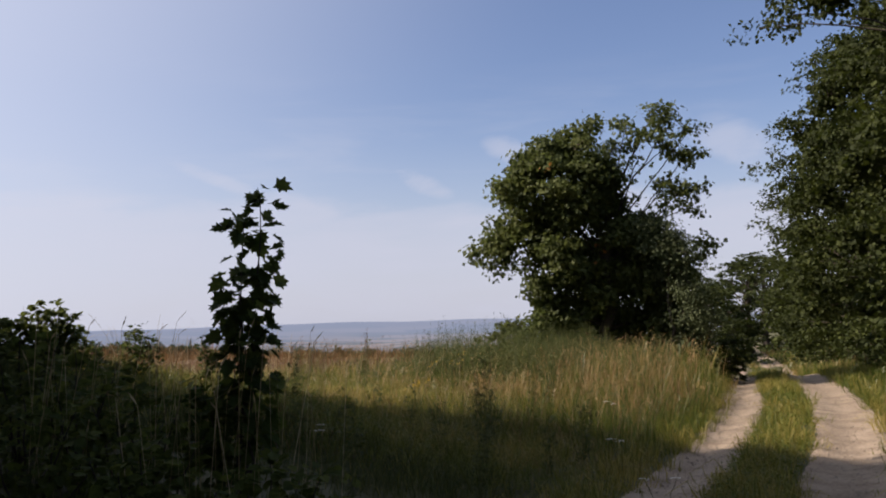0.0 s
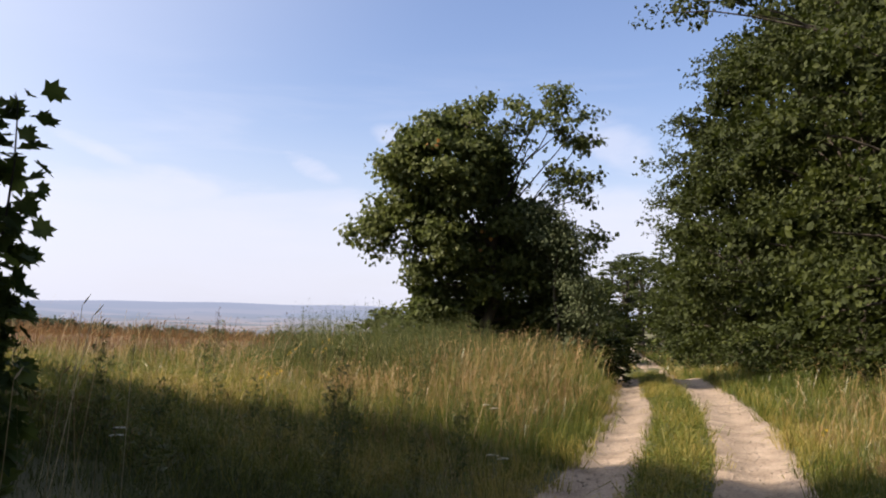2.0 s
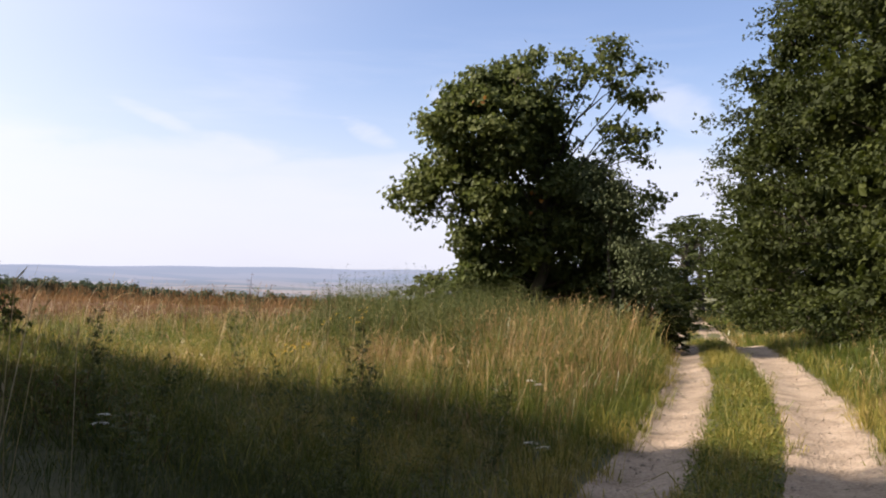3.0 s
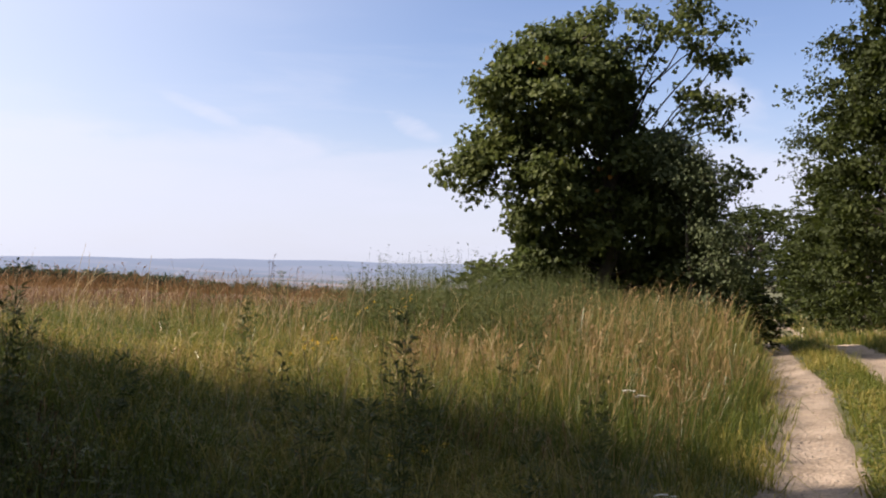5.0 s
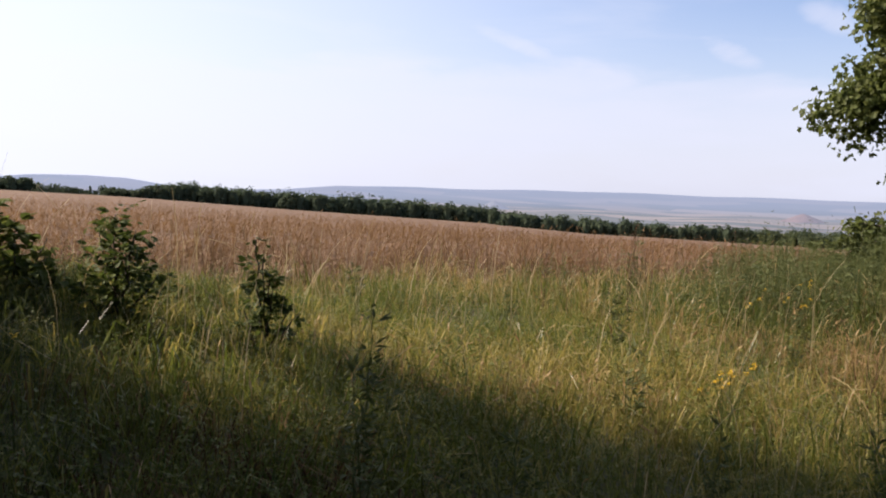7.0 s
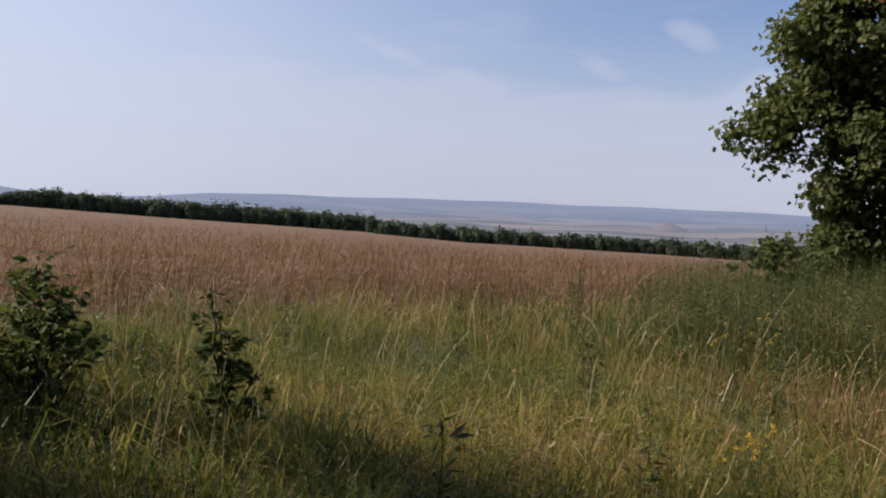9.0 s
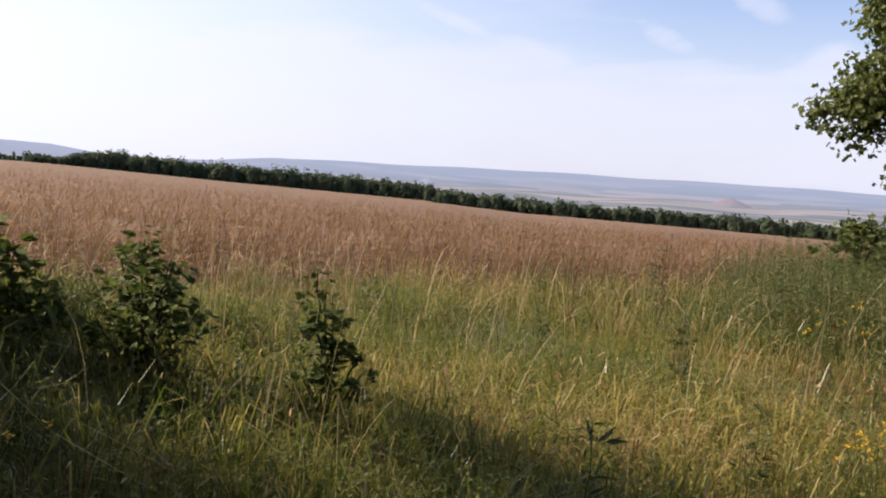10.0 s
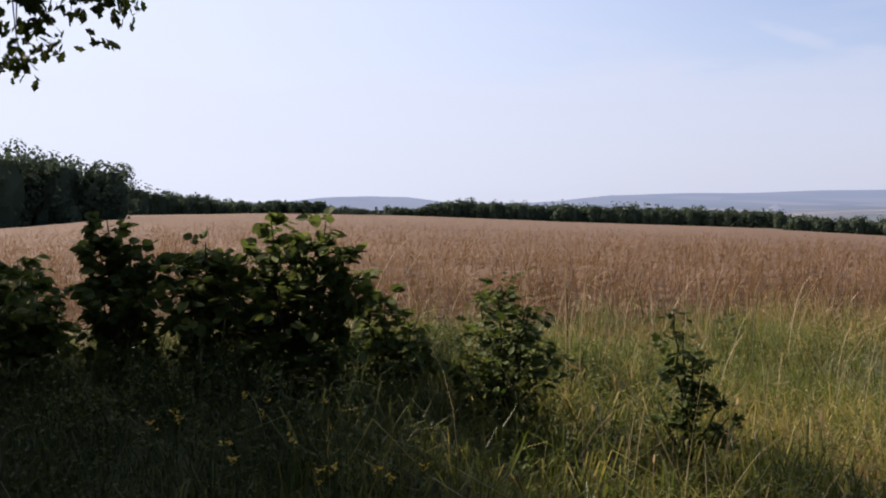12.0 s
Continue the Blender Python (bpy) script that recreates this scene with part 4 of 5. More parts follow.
def bent_straws(count, x0, x1, y0, y1):
    """Long dry straws that rise, arch over and hang."""
    x, y, u, d = meadow(count * 4, x0, x1, y0, y1)
    keep = (np.abs(u) > 1.7) & (u > -5) & (field_line(x, y) < 1.2) & (d > 3.2) & (g.uniform(0, 1, len(x)) > 0.85 * oak_shade(x, y))
    x, y, d = x[keep][:count], y[keep][:count], d[keep][:count]
    n, steps = len(x), 6
    a, length = g.uniform(0, 2 * np.pi, n), g.uniform(0.4, 1.0, n)
    t0, t1 = g.uniform(0.05, 0.5, n), g.uniform(0.5, 2.3, n)  # the lean at foot and tip
    side = np.stack([-np.sin(a), np.cos(a), g.normal(0, 0.5, n)], -1) * (g.uniform(0.0009, 0.0022, n) * (1 + 0.05 * d))[:, None]
    place, rings = np.stack([x, y, land(x, y) - 0.01], -1), []
    for k in range(steps + 1):
        rings += [place - side * (1 - 0.08 * k), place + side * (1 - 0.08 * k)]
        lean = t0 + (t1 - t0) * (k / steps) ** 2
        place = place + np.stack([np.cos(a) * np.sin(lean), np.sin(a) * np.sin(lean), np.cos(lean)], -1) * (length / steps)[:, None]
    loops, starts = repeat_faces(n, 2 * steps + 2, [(2 * k, 2 * k + 1, 2 * k + 3, 2 * k + 2) for k in range(steps)])
    tagged(new("bent_straws", from_arrays("bent_straws", np.stack(rings, 1).reshape(-1, 3), loops, starts, STRAW)), "pale dry straws bent over the grass", "grass", kind="stuff")


bent_straws(1300, -10, 8, 4, 19)
x, y, u, d = meadow(38000, -14, 12, 1.5, 32)
keep = (np.abs(u) > 1.4) & (u > -8) & (field_line(x, y) < 1.0) & (g.uniform(0, 1, len(x)) < np.where((u > 5) & (y < 16), 0.25, 0.5))
x, y, u, d = x[keep], y[keep], u[keep], d[keep]
h = grass_height(x, y, u) * tufted(x, y) * g.uniform(0.4, 1.1, len(x)) * np.where(d < 1.5, 0.75, 1)
w = g.uniform(0.003, 0.007, len(x)) * np.where(d > 11, 1.8, 1.0)
# blades beneath the oaks take the darker weed colour, standing in for shade
darkened = oak_shade(x, y) > g.uniform(0.1, 1, len(x))
for side_, mat, words in (((u > 0) & ~darkened, GRASS, "rough upright grass, green below and straw-coloured above"), ((u > 0) & darkened, WEED, "soft green grass coloured darker for the shade under the oaks"), (u < 0, SHORT, "fresh green verge grass along the wood")):
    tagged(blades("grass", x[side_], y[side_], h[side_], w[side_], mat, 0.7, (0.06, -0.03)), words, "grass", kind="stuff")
x, y, u, d = meadow(52000, -14, 12, 1.5, 32)
dry = 0.06 + 1.2 * smooth(10, 15, y) * smooth(8, 2, u) * (tufted(x, y, 0.5) > 0.9)
keep = (np.abs(u) > 1.5) & (u > -5) & (d > 1.8) & (field_line(x, y) < 1) & (g.uniform(0, 1, len(x)) < np.where(u > 0, dry, 0.09) * (1 - oak_shade(x, y)))
x, y, u = x[keep], y[keep], u[keep]
m = len(x)
tagged(stalks("grass_ears", x, y, grass_height(x, y, u) * tufted(x, y) * g.uniform(0.7, 1.15, m), g.uniform(0.05, 0.11, m), g.uniform(0.004, 0.009, m) * np.where(y > 10, 1.9, 1), EARS, 0.8, (0.08, -0.03), 0.0016), "dry orange-tan grass seed heads", "grass", kind="stuff")
x, y = g.uniform(-3.3, -1.3, 70), g.uniform(5.0, 6.9, 70)
tagged(stalks("grass_ears", x, y, g.uniform(1.0, 1.45, 70), g.uniform(0.05, 0.11, 70), g.uniform(0.01, 0.016, 70), STRAW, 0.35, (0.05, 0), 0.002), "tall single grass stems with dry ears", "grass", kind="stuff")
x, y, u, d = meadow(50000, -7.5, 2.5, 8, 17)
keep = (u > 2.0) & (field_line(x, y) < 0.3) & (tufted(x, y, 0.7) > 0.9)
x, y = x[keep], y[keep]
h = g.uniform(0.1, 0.32, len(x)) * tufted(x, y, 1.5)
for mat, part_, words in by_shade(x, y, SHORT, "short green grass in the clearing before the field"):
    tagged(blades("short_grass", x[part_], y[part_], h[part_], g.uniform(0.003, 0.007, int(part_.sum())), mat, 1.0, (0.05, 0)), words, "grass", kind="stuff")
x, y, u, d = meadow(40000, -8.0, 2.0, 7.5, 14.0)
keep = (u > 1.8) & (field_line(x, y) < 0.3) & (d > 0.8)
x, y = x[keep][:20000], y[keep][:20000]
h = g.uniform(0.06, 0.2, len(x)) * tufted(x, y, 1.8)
for mat, part_, words in by_shade(x, y, SHORT, "low matted green grass over the ground"):
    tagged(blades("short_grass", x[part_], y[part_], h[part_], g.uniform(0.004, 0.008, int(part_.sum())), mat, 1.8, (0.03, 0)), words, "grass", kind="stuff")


def along_track(count, u0, u1, y0=3.0, y1=32.0):
    """Places beside the wheel tracks, closer together towards the near end."""
    y = y0 + (y1 - y0) * g.uniform(0, 1, count) ** 1.5
    u = g.uniform(u0, u1, count)
    return np.interp(y, ROAD_Y, ROAD_X) - u / 0.964, y


x, y = along_track(900, -0.45, 0.45, -14, 3)
tussocks("short_grass", x, y, g.uniform(0.06, 0.2, 900), 7, 0.006, SHORT, "low green grass between the wheel tracks", 0.09, (0.3, 1.2), 0.12)
for count, u0, u1, tall in ((2900, -0.55, 0.55, 0.2), (1900, 0.95, 1.65, 0.26), (1500, -1.75, -1.1, 0.26)):
    x, y = along_track(count, u0, u1)
    edge = np.abs(lateral(x, y))
    bare = 0.07 * np.sin(y * 2.3 + u0) + 0.06 * np.sin(y * 5.9 + 3 * u1) + g.normal(0, 0.05, count)
    keep = (edge < 0.35 + bare) if tall < 0.25 else (edge > (1.04 if u0 > 0 else 1.27) + bare)
    x, y, count = x[keep], y[keep], int(keep.sum())
    tussocks("short_grass", x, y, tall * g.choice([0.4, 0.6, 0.9, 1.5], count) * g.uniform(0.8, 1.2, count) * tufted(x, y, 2), 10, 0.0045, SHORT, "low green grass between and beside the wheel tracks", 0.07, (0.5, 1.9), 0.3)


y = g.uniform(25, 62, 1500)
u = g.choice([-1, 0, 1], 1500, p=[0.5, 0.1, 0.4]) * (1.25 + 4.5 * g.uniform(0, 1, 1500) ** 1.5)
x = np.interp(y, ROAD_Y, ROAD_X) - u / 0.964
tussocks("grass", x, y, np.where(np.abs(u) < 1, 0.2, 0.5) * g.uniform(0.5, 1.2, 1500), 10, 0.012, GRASS, "rough grass beside the track where it runs under the trees", 0.2, (0.3, 1.4), 0.4)


def herbs(name, x, y, h, per, size, shape, material, label, lean=0.25, stems=False):
    """Leafy stems: small leaves up each stem, and the stem itself a thin blade."""
    n = len(x)
    foot = np.stack([x, y, land(x, y) - 0.02], -1)
    way = np.stack([g.normal(0, lean, n), g.normal(0, lean, n), np.ones(n)], -1) * h[:, None]
    t = np.tile(np.linspace(0.15, 1, per), n) + g.normal(0, 0.03, n * per)
    a = np.tile(np.arange(per) * 2.4, n) + np.repeat(g.uniform(0, 6.3, n), per)
    pl = np.repeat(foot, per, 0) + np.repeat(way, per, 0) * t[:, None]
    al = np.stack([np.cos(a), np.sin(a), g.normal(0.25, 0.3, n * per)], -1)
    up = g.normal(0, 0.35, (n * per, 3)) + np.array([0, 0, 1.0])
    sz = size * g.uniform(0.6, 1.2, n * per) * (1.15 - 0.6 * t)
    tagged(new(name, leaf_mesh(name, pl, al, up, sz, shape, material)), label, "weeds", kind="stuff")
    if stems:
        side = np.stack([np.cos(a[::per]), np.sin(a[::per]), np.zeros(n)], -1) * 0.0025
        v = np.stack([foot - side, foot + side, foot + way + 0.4 * side, foot + way - 0.4 * side], 1).reshape(-1, 3)
        loops, starts = repeat_faces(n, 4, [(0, 1, 2, 3)])
        tagged(new(name + "_stems", from_arrays(name + "_stems", v, loops, starts, material)), "thin upright stems of " + label, "weeds", kind="stuff")


x, y, u, d = meadow(48000, -12, 10, 2, 26)
keep = (np.abs(u) > 1.35) & (d > 2.0) & (field_line(x, y) < 0.6) & (u > -7) & (g.uniform(0, 1, len(x)) < np.where(d < 9, 1.0, 0.5) * np.clip(2.6 * tufted(x, y, 0.6) - 1.9, 0.15, 1))
x, y, u = x[keep], y[keep], u[keep]
herbs("meadow_herbs", x, y, grass_height(x, y, u) * tufted(x, y) * g.uniform(0.4, 1.05, len(x)), 8, 0.034, "plain", HERB, "small-leaved green herbs among the grass", 0.45)
x, y, u, d = meadow(15000, -6.0, 2.0, 9.0, 17.5)
drift = np.sin(1.1 * x + 0.9 * y + 1.5 * np.sin(0.7 * x)) * np.sin(0.8 * y - 1.3 * x) + 0.5 * np.sin(2.9 * x - 1.7 * y) * np.sin(2.3 * y + x)
keep = (u > 2.0) & (field_line(x, y) < 0.2) & (g.uniform(0, 1, len(x)) < np.where(drift > -0.05, 0.95, 0.25))
x, y = x[keep], y[keep]
herbs("clover_mat", x, y, g.uniform(0.12, 0.34, len(x)) * tufted(x, y, 1.3), 10, 0.032, "plain", HERB, "dense green clover and vetch in the clearing", 0.55)
x, y, u, d = meadow(11000, -6.0, 2.0, 9.0, 18.0)
drift = np.sin(1.7 * x - 0.6 * y) * np.sin(1.5 * y + 0.9 * x + np.sin(1.3 * y)) + g.normal(0, 0.12, len(x))
keep = (u > 2.0) & (field_line(x, y) < 0.5) & (drift > 0.48)
x, y = x[keep], y[keep]
herbs("mugwort_clumps", x, y, g.uniform(0.22, 0.46, len(x)) * tufted(x, y, 1.3), 10, 0.05, "lance", WEED, "darker mugwort and bedstraw in clumps among the grass", 0.2)
x, y = along_track(3200, -0.36, 0.36)
herbs("track_herbs", x, y, g.uniform(0.06, 0.2, len(x)), 6, 0.05, "plain", HERB, "low green herbs between the wheel tracks")
x, y, u, d = meadow(13000, -4.5, 4.0, 13.5, 23.5)
rise = smooth(-3.5, 3.0, polar(x, y)[1])
keep = (u > 2.0) & (field_line(x, y) < 2.2) & (g.uniform(0, 1, len(x)) < smooth(14.5, 19.5, y) * (0.1 + 0.9 * rise))
x, y, rise = x[keep], y[keep], rise[keep]
herbs("nettle_thicket", x, y, g.uniform(0.6, 1.0, len(x)) * (0.72 + 0.36 * rise) * tufted(x, y, 0.8), 11, 0.1, "lance", WEED, "dull green nettles and mugwort in a thicket round the maple", 0.1, True)


def tall_weed(x, y, h, seed, label="dark upright weed with narrow leaves among the grass"):
    return bush("tall_weed", x, y, [(0.03, 0.0, h), (0.08, 0.05, h * 0.7), (-0.05, 0.03, h * 0.8)], int(380 * h), 0.06, "lance", WEED, label, seed, 0.06, 0.1, "weed", -0.1, 0.6, 4, WEED, 0.4)


# ---- saplings and bushes at the field's edge ----
def bush(name, x, y, stems, leaves, size, shape, leaf, label, seed, reach=0.16, low=0.12, category="bush", droop=0.4, taper=0.65, knot=6, wood=None, girth=1.0):
    """Thin stems from one foot, each (dx, dy, height), set with leaves on short stalks."""
    g = np.random.default_rng(seed)
    root = tagged(new(name), label, category, name.replace("_", " ") + " plants by the field")
    root.location = (x, y, float(land(x, y)) - 0.03)
    pl, al, up, sz = [], [], [], []
    total = sum(s[2] for s in stems)
    for dx, dy, h in stems:
        line = bent((0, 0, 0), (dx, dy, h), girth * (0.006 + 0.006 * h), 0.003 * girth, g, 0, 8, 0.05)
        child("stem", tubes("stem", [line], wood or BARK, 5), root)
        pts = np.array([q[0] for q in line])
        n = max(4, int(leaves * h / total))
        twig = np.repeat(g.uniform(0, 1, n // knot + 1), knot)[:n]  # leaves sit together on short side twigs
        t = np.clip(low + (1 - low) * twig ** 0.8 + g.normal(0, 0.012, n), 0, 1)
        base = np.stack([np.interp(t * 8, range(9), pts[:, k]) for k in range(3)], -1)
        a = np.repeat(g.uniform(0, 2 * np.pi, n // knot + 1), knot)[:n] + g.normal(0, 0.45, n)
        outw = np.stack([np.cos(a), np.sin(a), np.repeat(g.normal(0.15, 0.35, n // knot + 1), knot)[:n]], -1)
        pl.append(base + outw * (reach * np.clip(np.repeat(g.uniform(0.1, 1, n // knot + 1), knot)[:n] + g.normal(0, 0.15, n), 0.05, 1.2) * (1.1 - taper * t))[:, None])
        al.append(outw + np.array([0, 0, -droop]) + g.normal(0, 0.3, (n, 3)))
        up.append(np.array([0, 0, 1.0]) + g.normal(0, 0.45, (n, 3)))
        sz.append(size * g.uniform(0.55, 1.2, n))
    child("leaves", leaf_mesh("leaves", np.concatenate(pl), np.concatenate(al), np.concatenate(up), np.concatenate(sz), shape, leaf), root)
    return root


bush("maple_sapling", -1.89, 6.35, [(0.13, 0.05, 2.34), (0.05, -0.06, 2.16), (-0.03, 0.06, 1.8), (0.1, 0.02, 1.5), (-0.03, -0.05, 1.3), (-0.28, 0, 1.08), (-0.18, 0.1, 0.98), (-0.4, 0.05, 0.85)], 600, 0.12, "maple", SAPLING, "slim young maple with large dark leaves in the grass", 51, 0.2, 0.34, "sapling", 0.7, 0.45, 2)
bush("maple_sapling", -1.25, 3.05, [(0, 0, 1.0), (-0.2, 0.1, 0.85), (0.22, 0, 0.8), (0.05, -0.2, 0.7), (-0.3, -0.1, 0.65)], 110, 0.19, "ovate", HAZEL, "low seedling with broad leaves in deep shade", 60, 0.3, 0.3, "sapling", 0.3, 0.4, 2)
bush("oak_sapling", -3.78, 11.33, [(-0.06, 0, 0.7), (-0.03, 0.03, 0.62), (0.03, 0, 0.52), (0.08, -0.04, 0.44), (0.16, 0.03, 0.36), (0.2, -0.03, 0.28), (-0.13, 0, 0.3), (-0.08, -0.05, 0.22)], 680, 0.052, "oak", SAPLING, "small dark green oak sapling in the grass", 52, 0.1, 0.2, "sapling", 0.3, 0.5, 7)
bush("oak_sapling", -4.53, 11.0, [(0.0, 0, 0.68), (0.14, 0, 0.6), (-0.16, 0.05, 0.64), (0.2, -0.08, 0.58), (-0.05, 0.1, 0.6), (0.22, 0.1, 0.36), (-0.17, -0.08, 0.3), (0.12, -0.1, 0.28), (0.3, -0.08, 0.14)], 1500, 0.052, "oak", SAPLING, "bushy dark green oak sapling in the grass", 53, 0.13, 0.15, "sapling", 0.3, 0.3, 8)
HZ = "dense dark hazel bush with drooping rounded leaves"
bush("hazel_bush", -5.4, 10.5, [(-0.05, -0.05, 0.84), (0.16, 0.1, 0.84), (0.1, 0.05, 0.78), (-0.2, 0, 0.7), (0.3, 0.05, 0.72), (0.15, -0.2, 0.55), (-0.2, 0.2, 0.6), (0.35, 0.1, 0.5), (0.25, 0.25, 0.6), (-0.32, -0.15, 0.55), (0.4, -0.05, 0.3)], 1900, 0.068, "ovate", HAZEL, HZ, 54, 0.18, 0.12)
bush("hazel_bush", -5.15, 10.9, [(0.0, 0, 0.52), (0.14, 0.1, 0.42), (-0.12, 0, 0.45), (0.2, 0, 0.3), (-0.2, 0.1, 0.36), (0.25, 0.12, 0.22)], 560, 0.065, "ovate", HAZEL, "low light green hazel shoots beside the taller bush", 62, 0.15, 0.12)
bush("hazel_bush", -5.87, 10.4, [(0.0, 0, 0.7), (0.2, 0.1, 0.62), (-0.2, 0, 0.62), (-0.1, 0.1, 0.66), (0.15, -0.2, 0.5), (-0.3, 0.1, 0.5), (0.3, 0.1, 0.5)], 1300, 0.068, "ovate", HAZEL, HZ, 55, 0.2, 0.12)
bush("hazel_bush", -6.2, 10.15, [(-0.12, 0, 0.84), (0.0, 0.05, 0.74), (-0.04, -0.05, 0.7), (0.15, 0.1, 0.66), (-0.2, 0, 0.7), (0.12, -0.2, 0.5), (-0.2, 0.2, 0.6), (0.3, -0.1, 0.5)], 1400, 0.068, "ovate", HAZEL, HZ, 56, 0.18, 0.12)
bush("hazel_bush", -6.7, 9.9, [(0.0, 0, 0.66), (0.2, 0.1, 0.55), (-0.3, 0, 0.58), (-0.4, 0.2, 0.7), (0.15, -0.2, 0.5), (-0.2, 0.2, 0.62), (0.35, -0.1, 0.55), (-0.5, 0, 0.6)], 1500, 0.068, "ovate", HAZEL, HZ, 59, 0.22, 0.12)
bush("hazel_bush", -7.5, 9.6, [(0.0, 0, 0.85), (0.4, 0.1, 0.75), (-0.4, 0, 0.85), (0.3, 0.3, 0.7), (0.15, -0.3, 0.7)], 1500, 0.068, "ovate", HAZEL, HZ, 63, 0.3, 0.12)
bush("shrub", -0.6, 22.7, [(0, 0, 1.3), (0.4, 0, 1.1), (-0.4, 0, 1.0), (0.7, 0.1, 1.2), (0.2, 0.3, 1.1), (1.0, 0, 1.3)], 900, 0.13, "maple", MAPLE, "low leafy shrub at the maple's foot", 57, 0.35)
bush("shrub", 4.75, 23.4, [(0, 0, 1.1), (0.4, 0, 1.0), (-0.4, 0, 1.1), (0.1, 0.4, 1.0), (0, -0.5, 0.9), (0.45, -0.4, 0.7), (-0.5, 0.6, 1.2)], 1500, 0.1, "ovate", OAK, "dark low shrub beside the wheel track", 58, 0.4)
for k, (bx, by, bh) in enumerate([(9.0, 13.2, 1.3), (8.7, 15.2, 1.5), (8.6, 17.2, 1.2), (8.5, 19.2, 1.6), (8.6, 21.3, 1.4), (8.7, 23.5, 1.5), (8.9, 25.6, 1.3), (9.3, 27.8, 1.5), (9.7, 30.2, 1.4), (10.2, 33.0, 1.4)]):
    bush("woodland_shrub", bx, by, [(0, 0, bh), (0.5, 0.3, bh * 0.9), (-0.5, 0.2, bh * 0.8), (0.1, 0.9, bh * 0.9), (0.1, -0.9, bh * 0.9), (-0.4, -0.6, bh * 0.7), (-0.4, 0.7, bh * 0.7), (0.6, -0.5, bh)], 1100, 0.13, "plain", OAK, "dark leafy shrub at the foot of the wood", 160 + k, 0.5, 0.08)
for k, (bx, by, bh) in enumerate([(-2.6, 6.3, 1.0), (-3.3, 6.9, 1.05), (-2.2, 5.4, 0.85), (-3.0, 5.6, 0.95), (-4.0, 7.4, 1.1), (-1.5, 5.6, 0.75)]):
    bush("bramble", bx, by, [(0, 0, bh), (0.3, 0.05, bh * 0.9), (-0.3, 0, bh * 0.85), (0.1, 0.3, bh * 0.8), (0, -0.3, bh * 0.8), (0.45, 0.2, bh * 0.7)], 750, 0.075, "ovate", HAZEL, "dark bramble bush in the shade", 140 + k, 0.3, 0.1)
for k, (wx, wy, wh) in enumerate([(-2.35, 9.68, 0.95), (-1.38, 7.54, 0.85), (0.55, 10.2, 0.7), (0.2, 10.0, 0.6), (-0.43, 8.45, 0.95), (-0.42, 9.6, 1.12), (-1.95, 10.1, 0.5), (-0.6, 11.6, 0.7), (-2.9, 17.6, 0.9), (0.4, 15.0, 0.9), (-0.3, 16.2, 1.0), (1.2, 13.6, 0.8), (-2.4, 14.2, 0.7), (0.1, 12.6, 0.7), (-0.9, 9.9, 0.6), (-0.4, 10.6, 0.7), (0.7, 11.5, 0.75), (-1.3, 10.9, 0.55), (0.3, 13.5, 0.8), (-1.9, 12.2, 0.55), (-3.6, 15.2, 0.6), (-1.1, 14.4, 0.75), (0.9, 16.4, 0.9), (-4.9, 14.6, 0.6), (-2.2, 9.4, 0.45), (-0.2, 14.9, 0.85), (-1.7, 17.3, 0.9)]):
    tall_weed(wx, wy, wh, 70 + k)


def flower_plant(name, x, y, h, heads, petal, label, seed, flat=False):
    """Branched stems, each with a head of small petals."""
    g = np.random.default_rng(seed)
    root = tagged(new(name), label, "wild flower", name + " in the meadow")
    root.location = (x, y, float(land(x, y)) - 0.02)
    ends = [np.array([g.normal(0, 0.09), g.normal(0, 0.09), h * g.uniform(0.8, 1.05)]) for _ in range(heads)]
    for e in ends:
        stem = child("stem", tubes("stem", [bent((0, 0, 0), e, 0.003, 0.0018, g, 0, 5, 0.04)], WEED, 4), root)
        n = 26 if flat else 12
        a = g.uniform(0, 2 * np.pi, n)
        if flat:
            r = 0.045 * np.sqrt(g.uniform(0, 1, n))
            pl, al = e + np.stack([r * np.cos(a), r * np.sin(a), 0.01 * np.cos(r * 30)], -1), np.stack([np.cos(a), np.sin(a), np.full(n, 0.2)], -1)
            sz = np.full(n, 0.014)
        else:
            pl, al = np.repeat(e[None], n, 0) + g.normal(0, 0.008, (n, 3)), np.stack([np.cos(a), np.sin(a), np.full(n, 0.35)], -1)
            sz = np.full(n, 0.014)
        child("flower_head", leaf_mesh("flower_head", pl, al, g.normal(0, 0.2, (n, 3)) + (0, 0, 1), sz, "ovate", petal), stem)
    return root


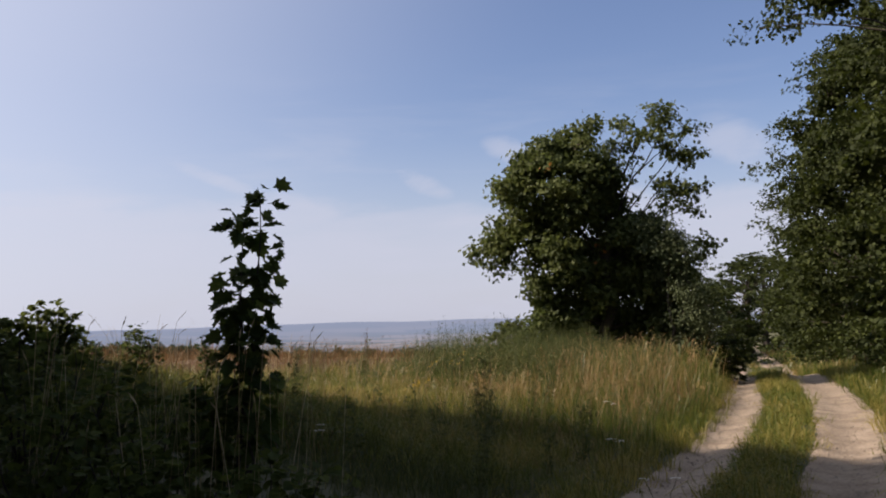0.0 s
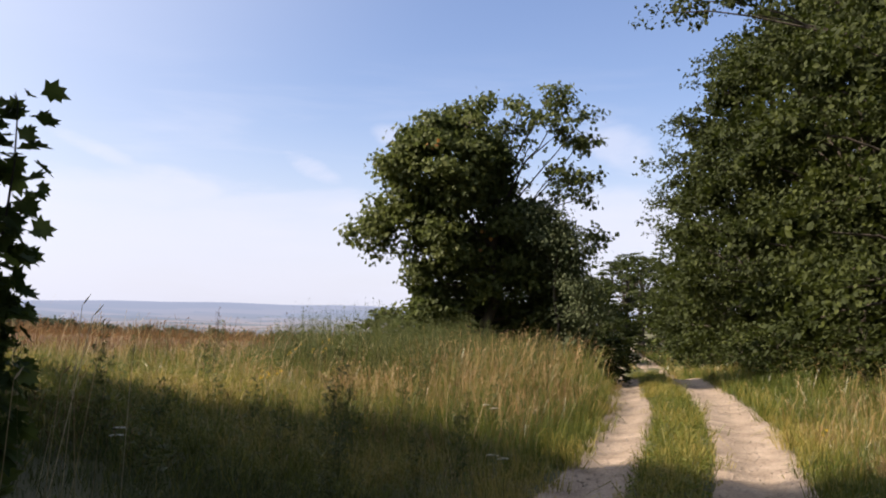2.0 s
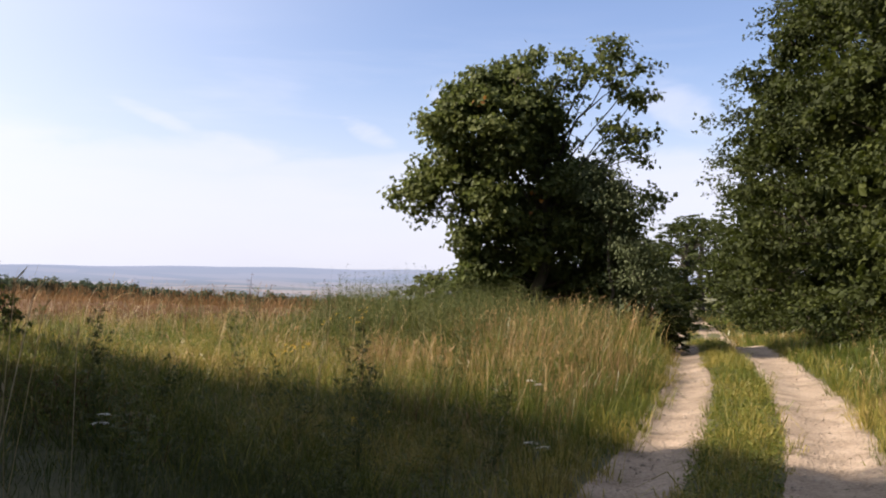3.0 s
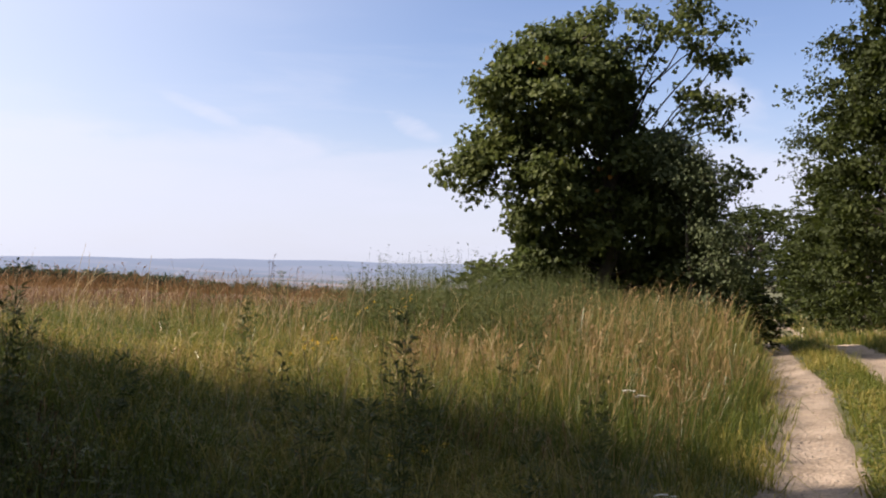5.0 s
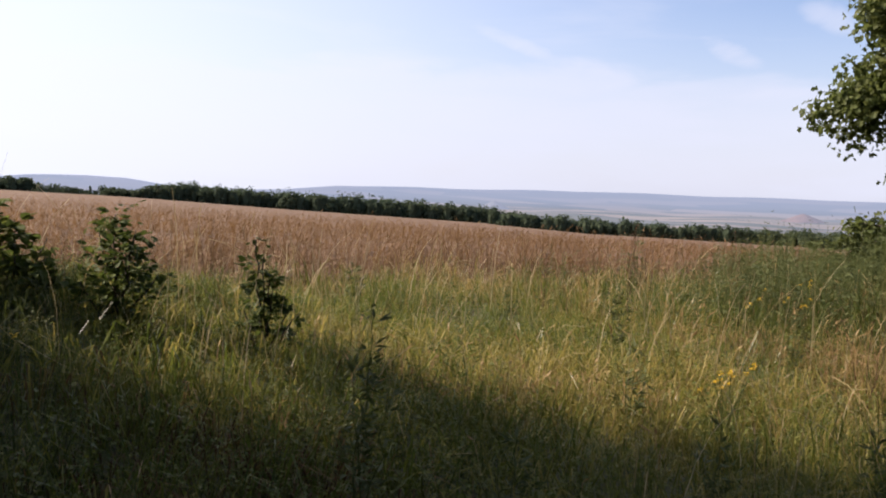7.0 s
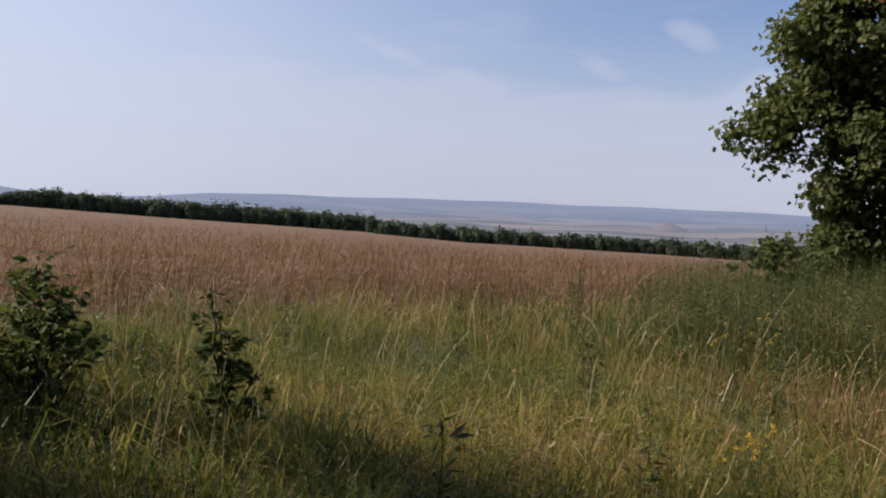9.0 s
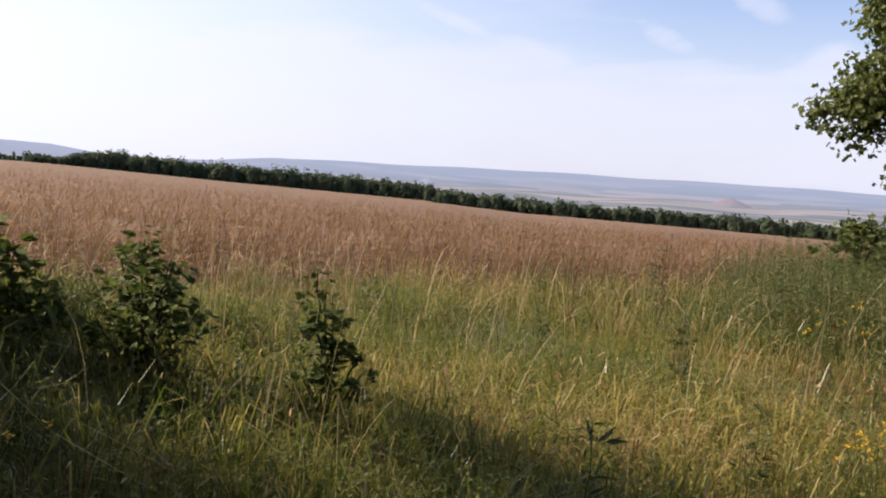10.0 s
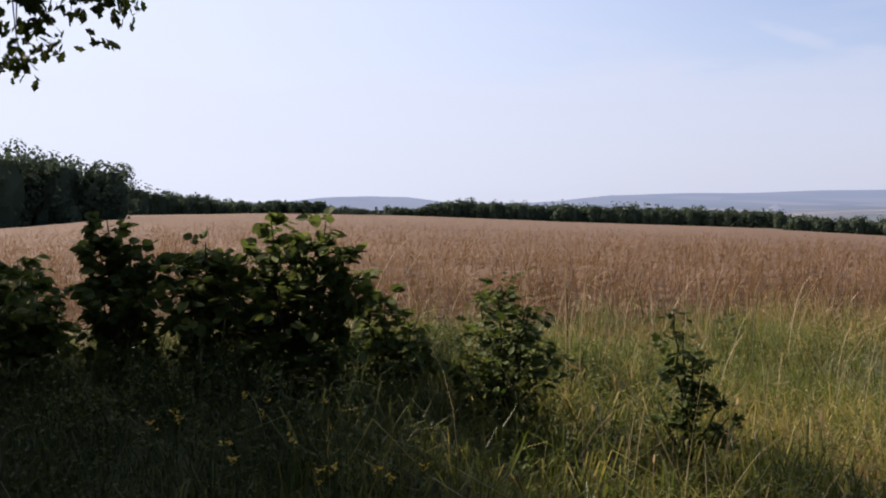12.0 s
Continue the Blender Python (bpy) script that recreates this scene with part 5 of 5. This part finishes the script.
FL = [(-1.43, 12.6, 0.5), (-1.36, 12.1, 0.5), (-1.3, 12.3, 0.45), (-1.3, 15.9, 0.55), (-1.1, 15.6, 0.55), (-1.5, 15.5, 0.5), (-0.95, 16.3, 0.6), (-4.3, 9.4, 0.45), (-1.36, 12.5, 0.5), (-4.2, 9.6, 0.35), (-4.05, 9.7, 0.35), (-0.35, 9.5, 0.5), (4.9, 12.6, 0.3), (-4.83, 9.85, 0.32), (-4.67, 10.0, 0.3), (-5.04, 9.5, 0.3)]
for k, (fx_, fy_, fh) in enumerate(FL):
    flower_plant("ragwort", fx_, fy_, fh, 3, YELLOW, "yellow ragwort flowering in the grass", 90 + k)
for k, (fx_, fy_, fh) in enumerate([(-1.75, 8.3, 0.5), (0.9, 9.4, 0.45), (1.1, 8.2, 0.35), (5.9, 10.9, 0.55), (6.3, 12.5, 0.55), (5.3, 9.8, 0.5), (1.0, 12.4, 0.5), (6.9, 14.8, 0.6)]):
    flower_plant("yarrow", fx_, fy_, fh, 2, WHITE, "white flat-headed yarrow in the grass", 120 + k, True)

for k, (fx_, fy_, fh) in enumerate([(-2.75, 16.4, 1.0), (-2.6, 16.9, 0.85), (-3.5, 16.0, 0.8), (-0.6, 13.9, 0.75), (-5.6, 13.4, 0.7), (-1.9, 18.3, 1.0)]):
    dock = flower_plant("dock", fx_, fy_, fh, 4, DOCK, "withered dark brown dock stalks among the grass", 180 + k)
    for stem in dock.children:
        stem.data.materials[0] = DOCK

# ---- loose stones on the track ----
g = np.random.default_rng(61)
n = 2600
y = g.uniform(4, 26, n)
u = np.where(g.uniform(0, 1, n) < 0.45, g.uniform(0.42, 1.05, n), -g.uniform(0.42, 1.3, n))
x = np.interp(y, ROAD_Y, ROAD_X) - u / 0.964
s = 0.006 + 0.02 * g.uniform(0, 1, n) ** 4
octa = np.array([(1, 0, 0), (0, 1, 0), (-1, 0, 0), (0, -1, 0), (0, 0, 0.7), (0, 0, -0.6)])
v = (octa[None] * s[:, None, None] * g.uniform(0.6, 1.3, (n, 6, 1)) + np.stack([x, y, land(x, y) + 0.024], -1)[:, None]).reshape(-1, 3)
loops, starts = repeat_faces(n, 6, [(0, 1, 4), (1, 2, 4), (2, 3, 4), (3, 0, 4), (1, 0, 5), (2, 1, 5), (3, 2, 5), (0, 3, 5)])
tagged(new("pebbles", from_arrays("pebbles", v, loops, starts, STONE)), "small pale stones strewn on the wheel tracks", "stones", kind="stuff")
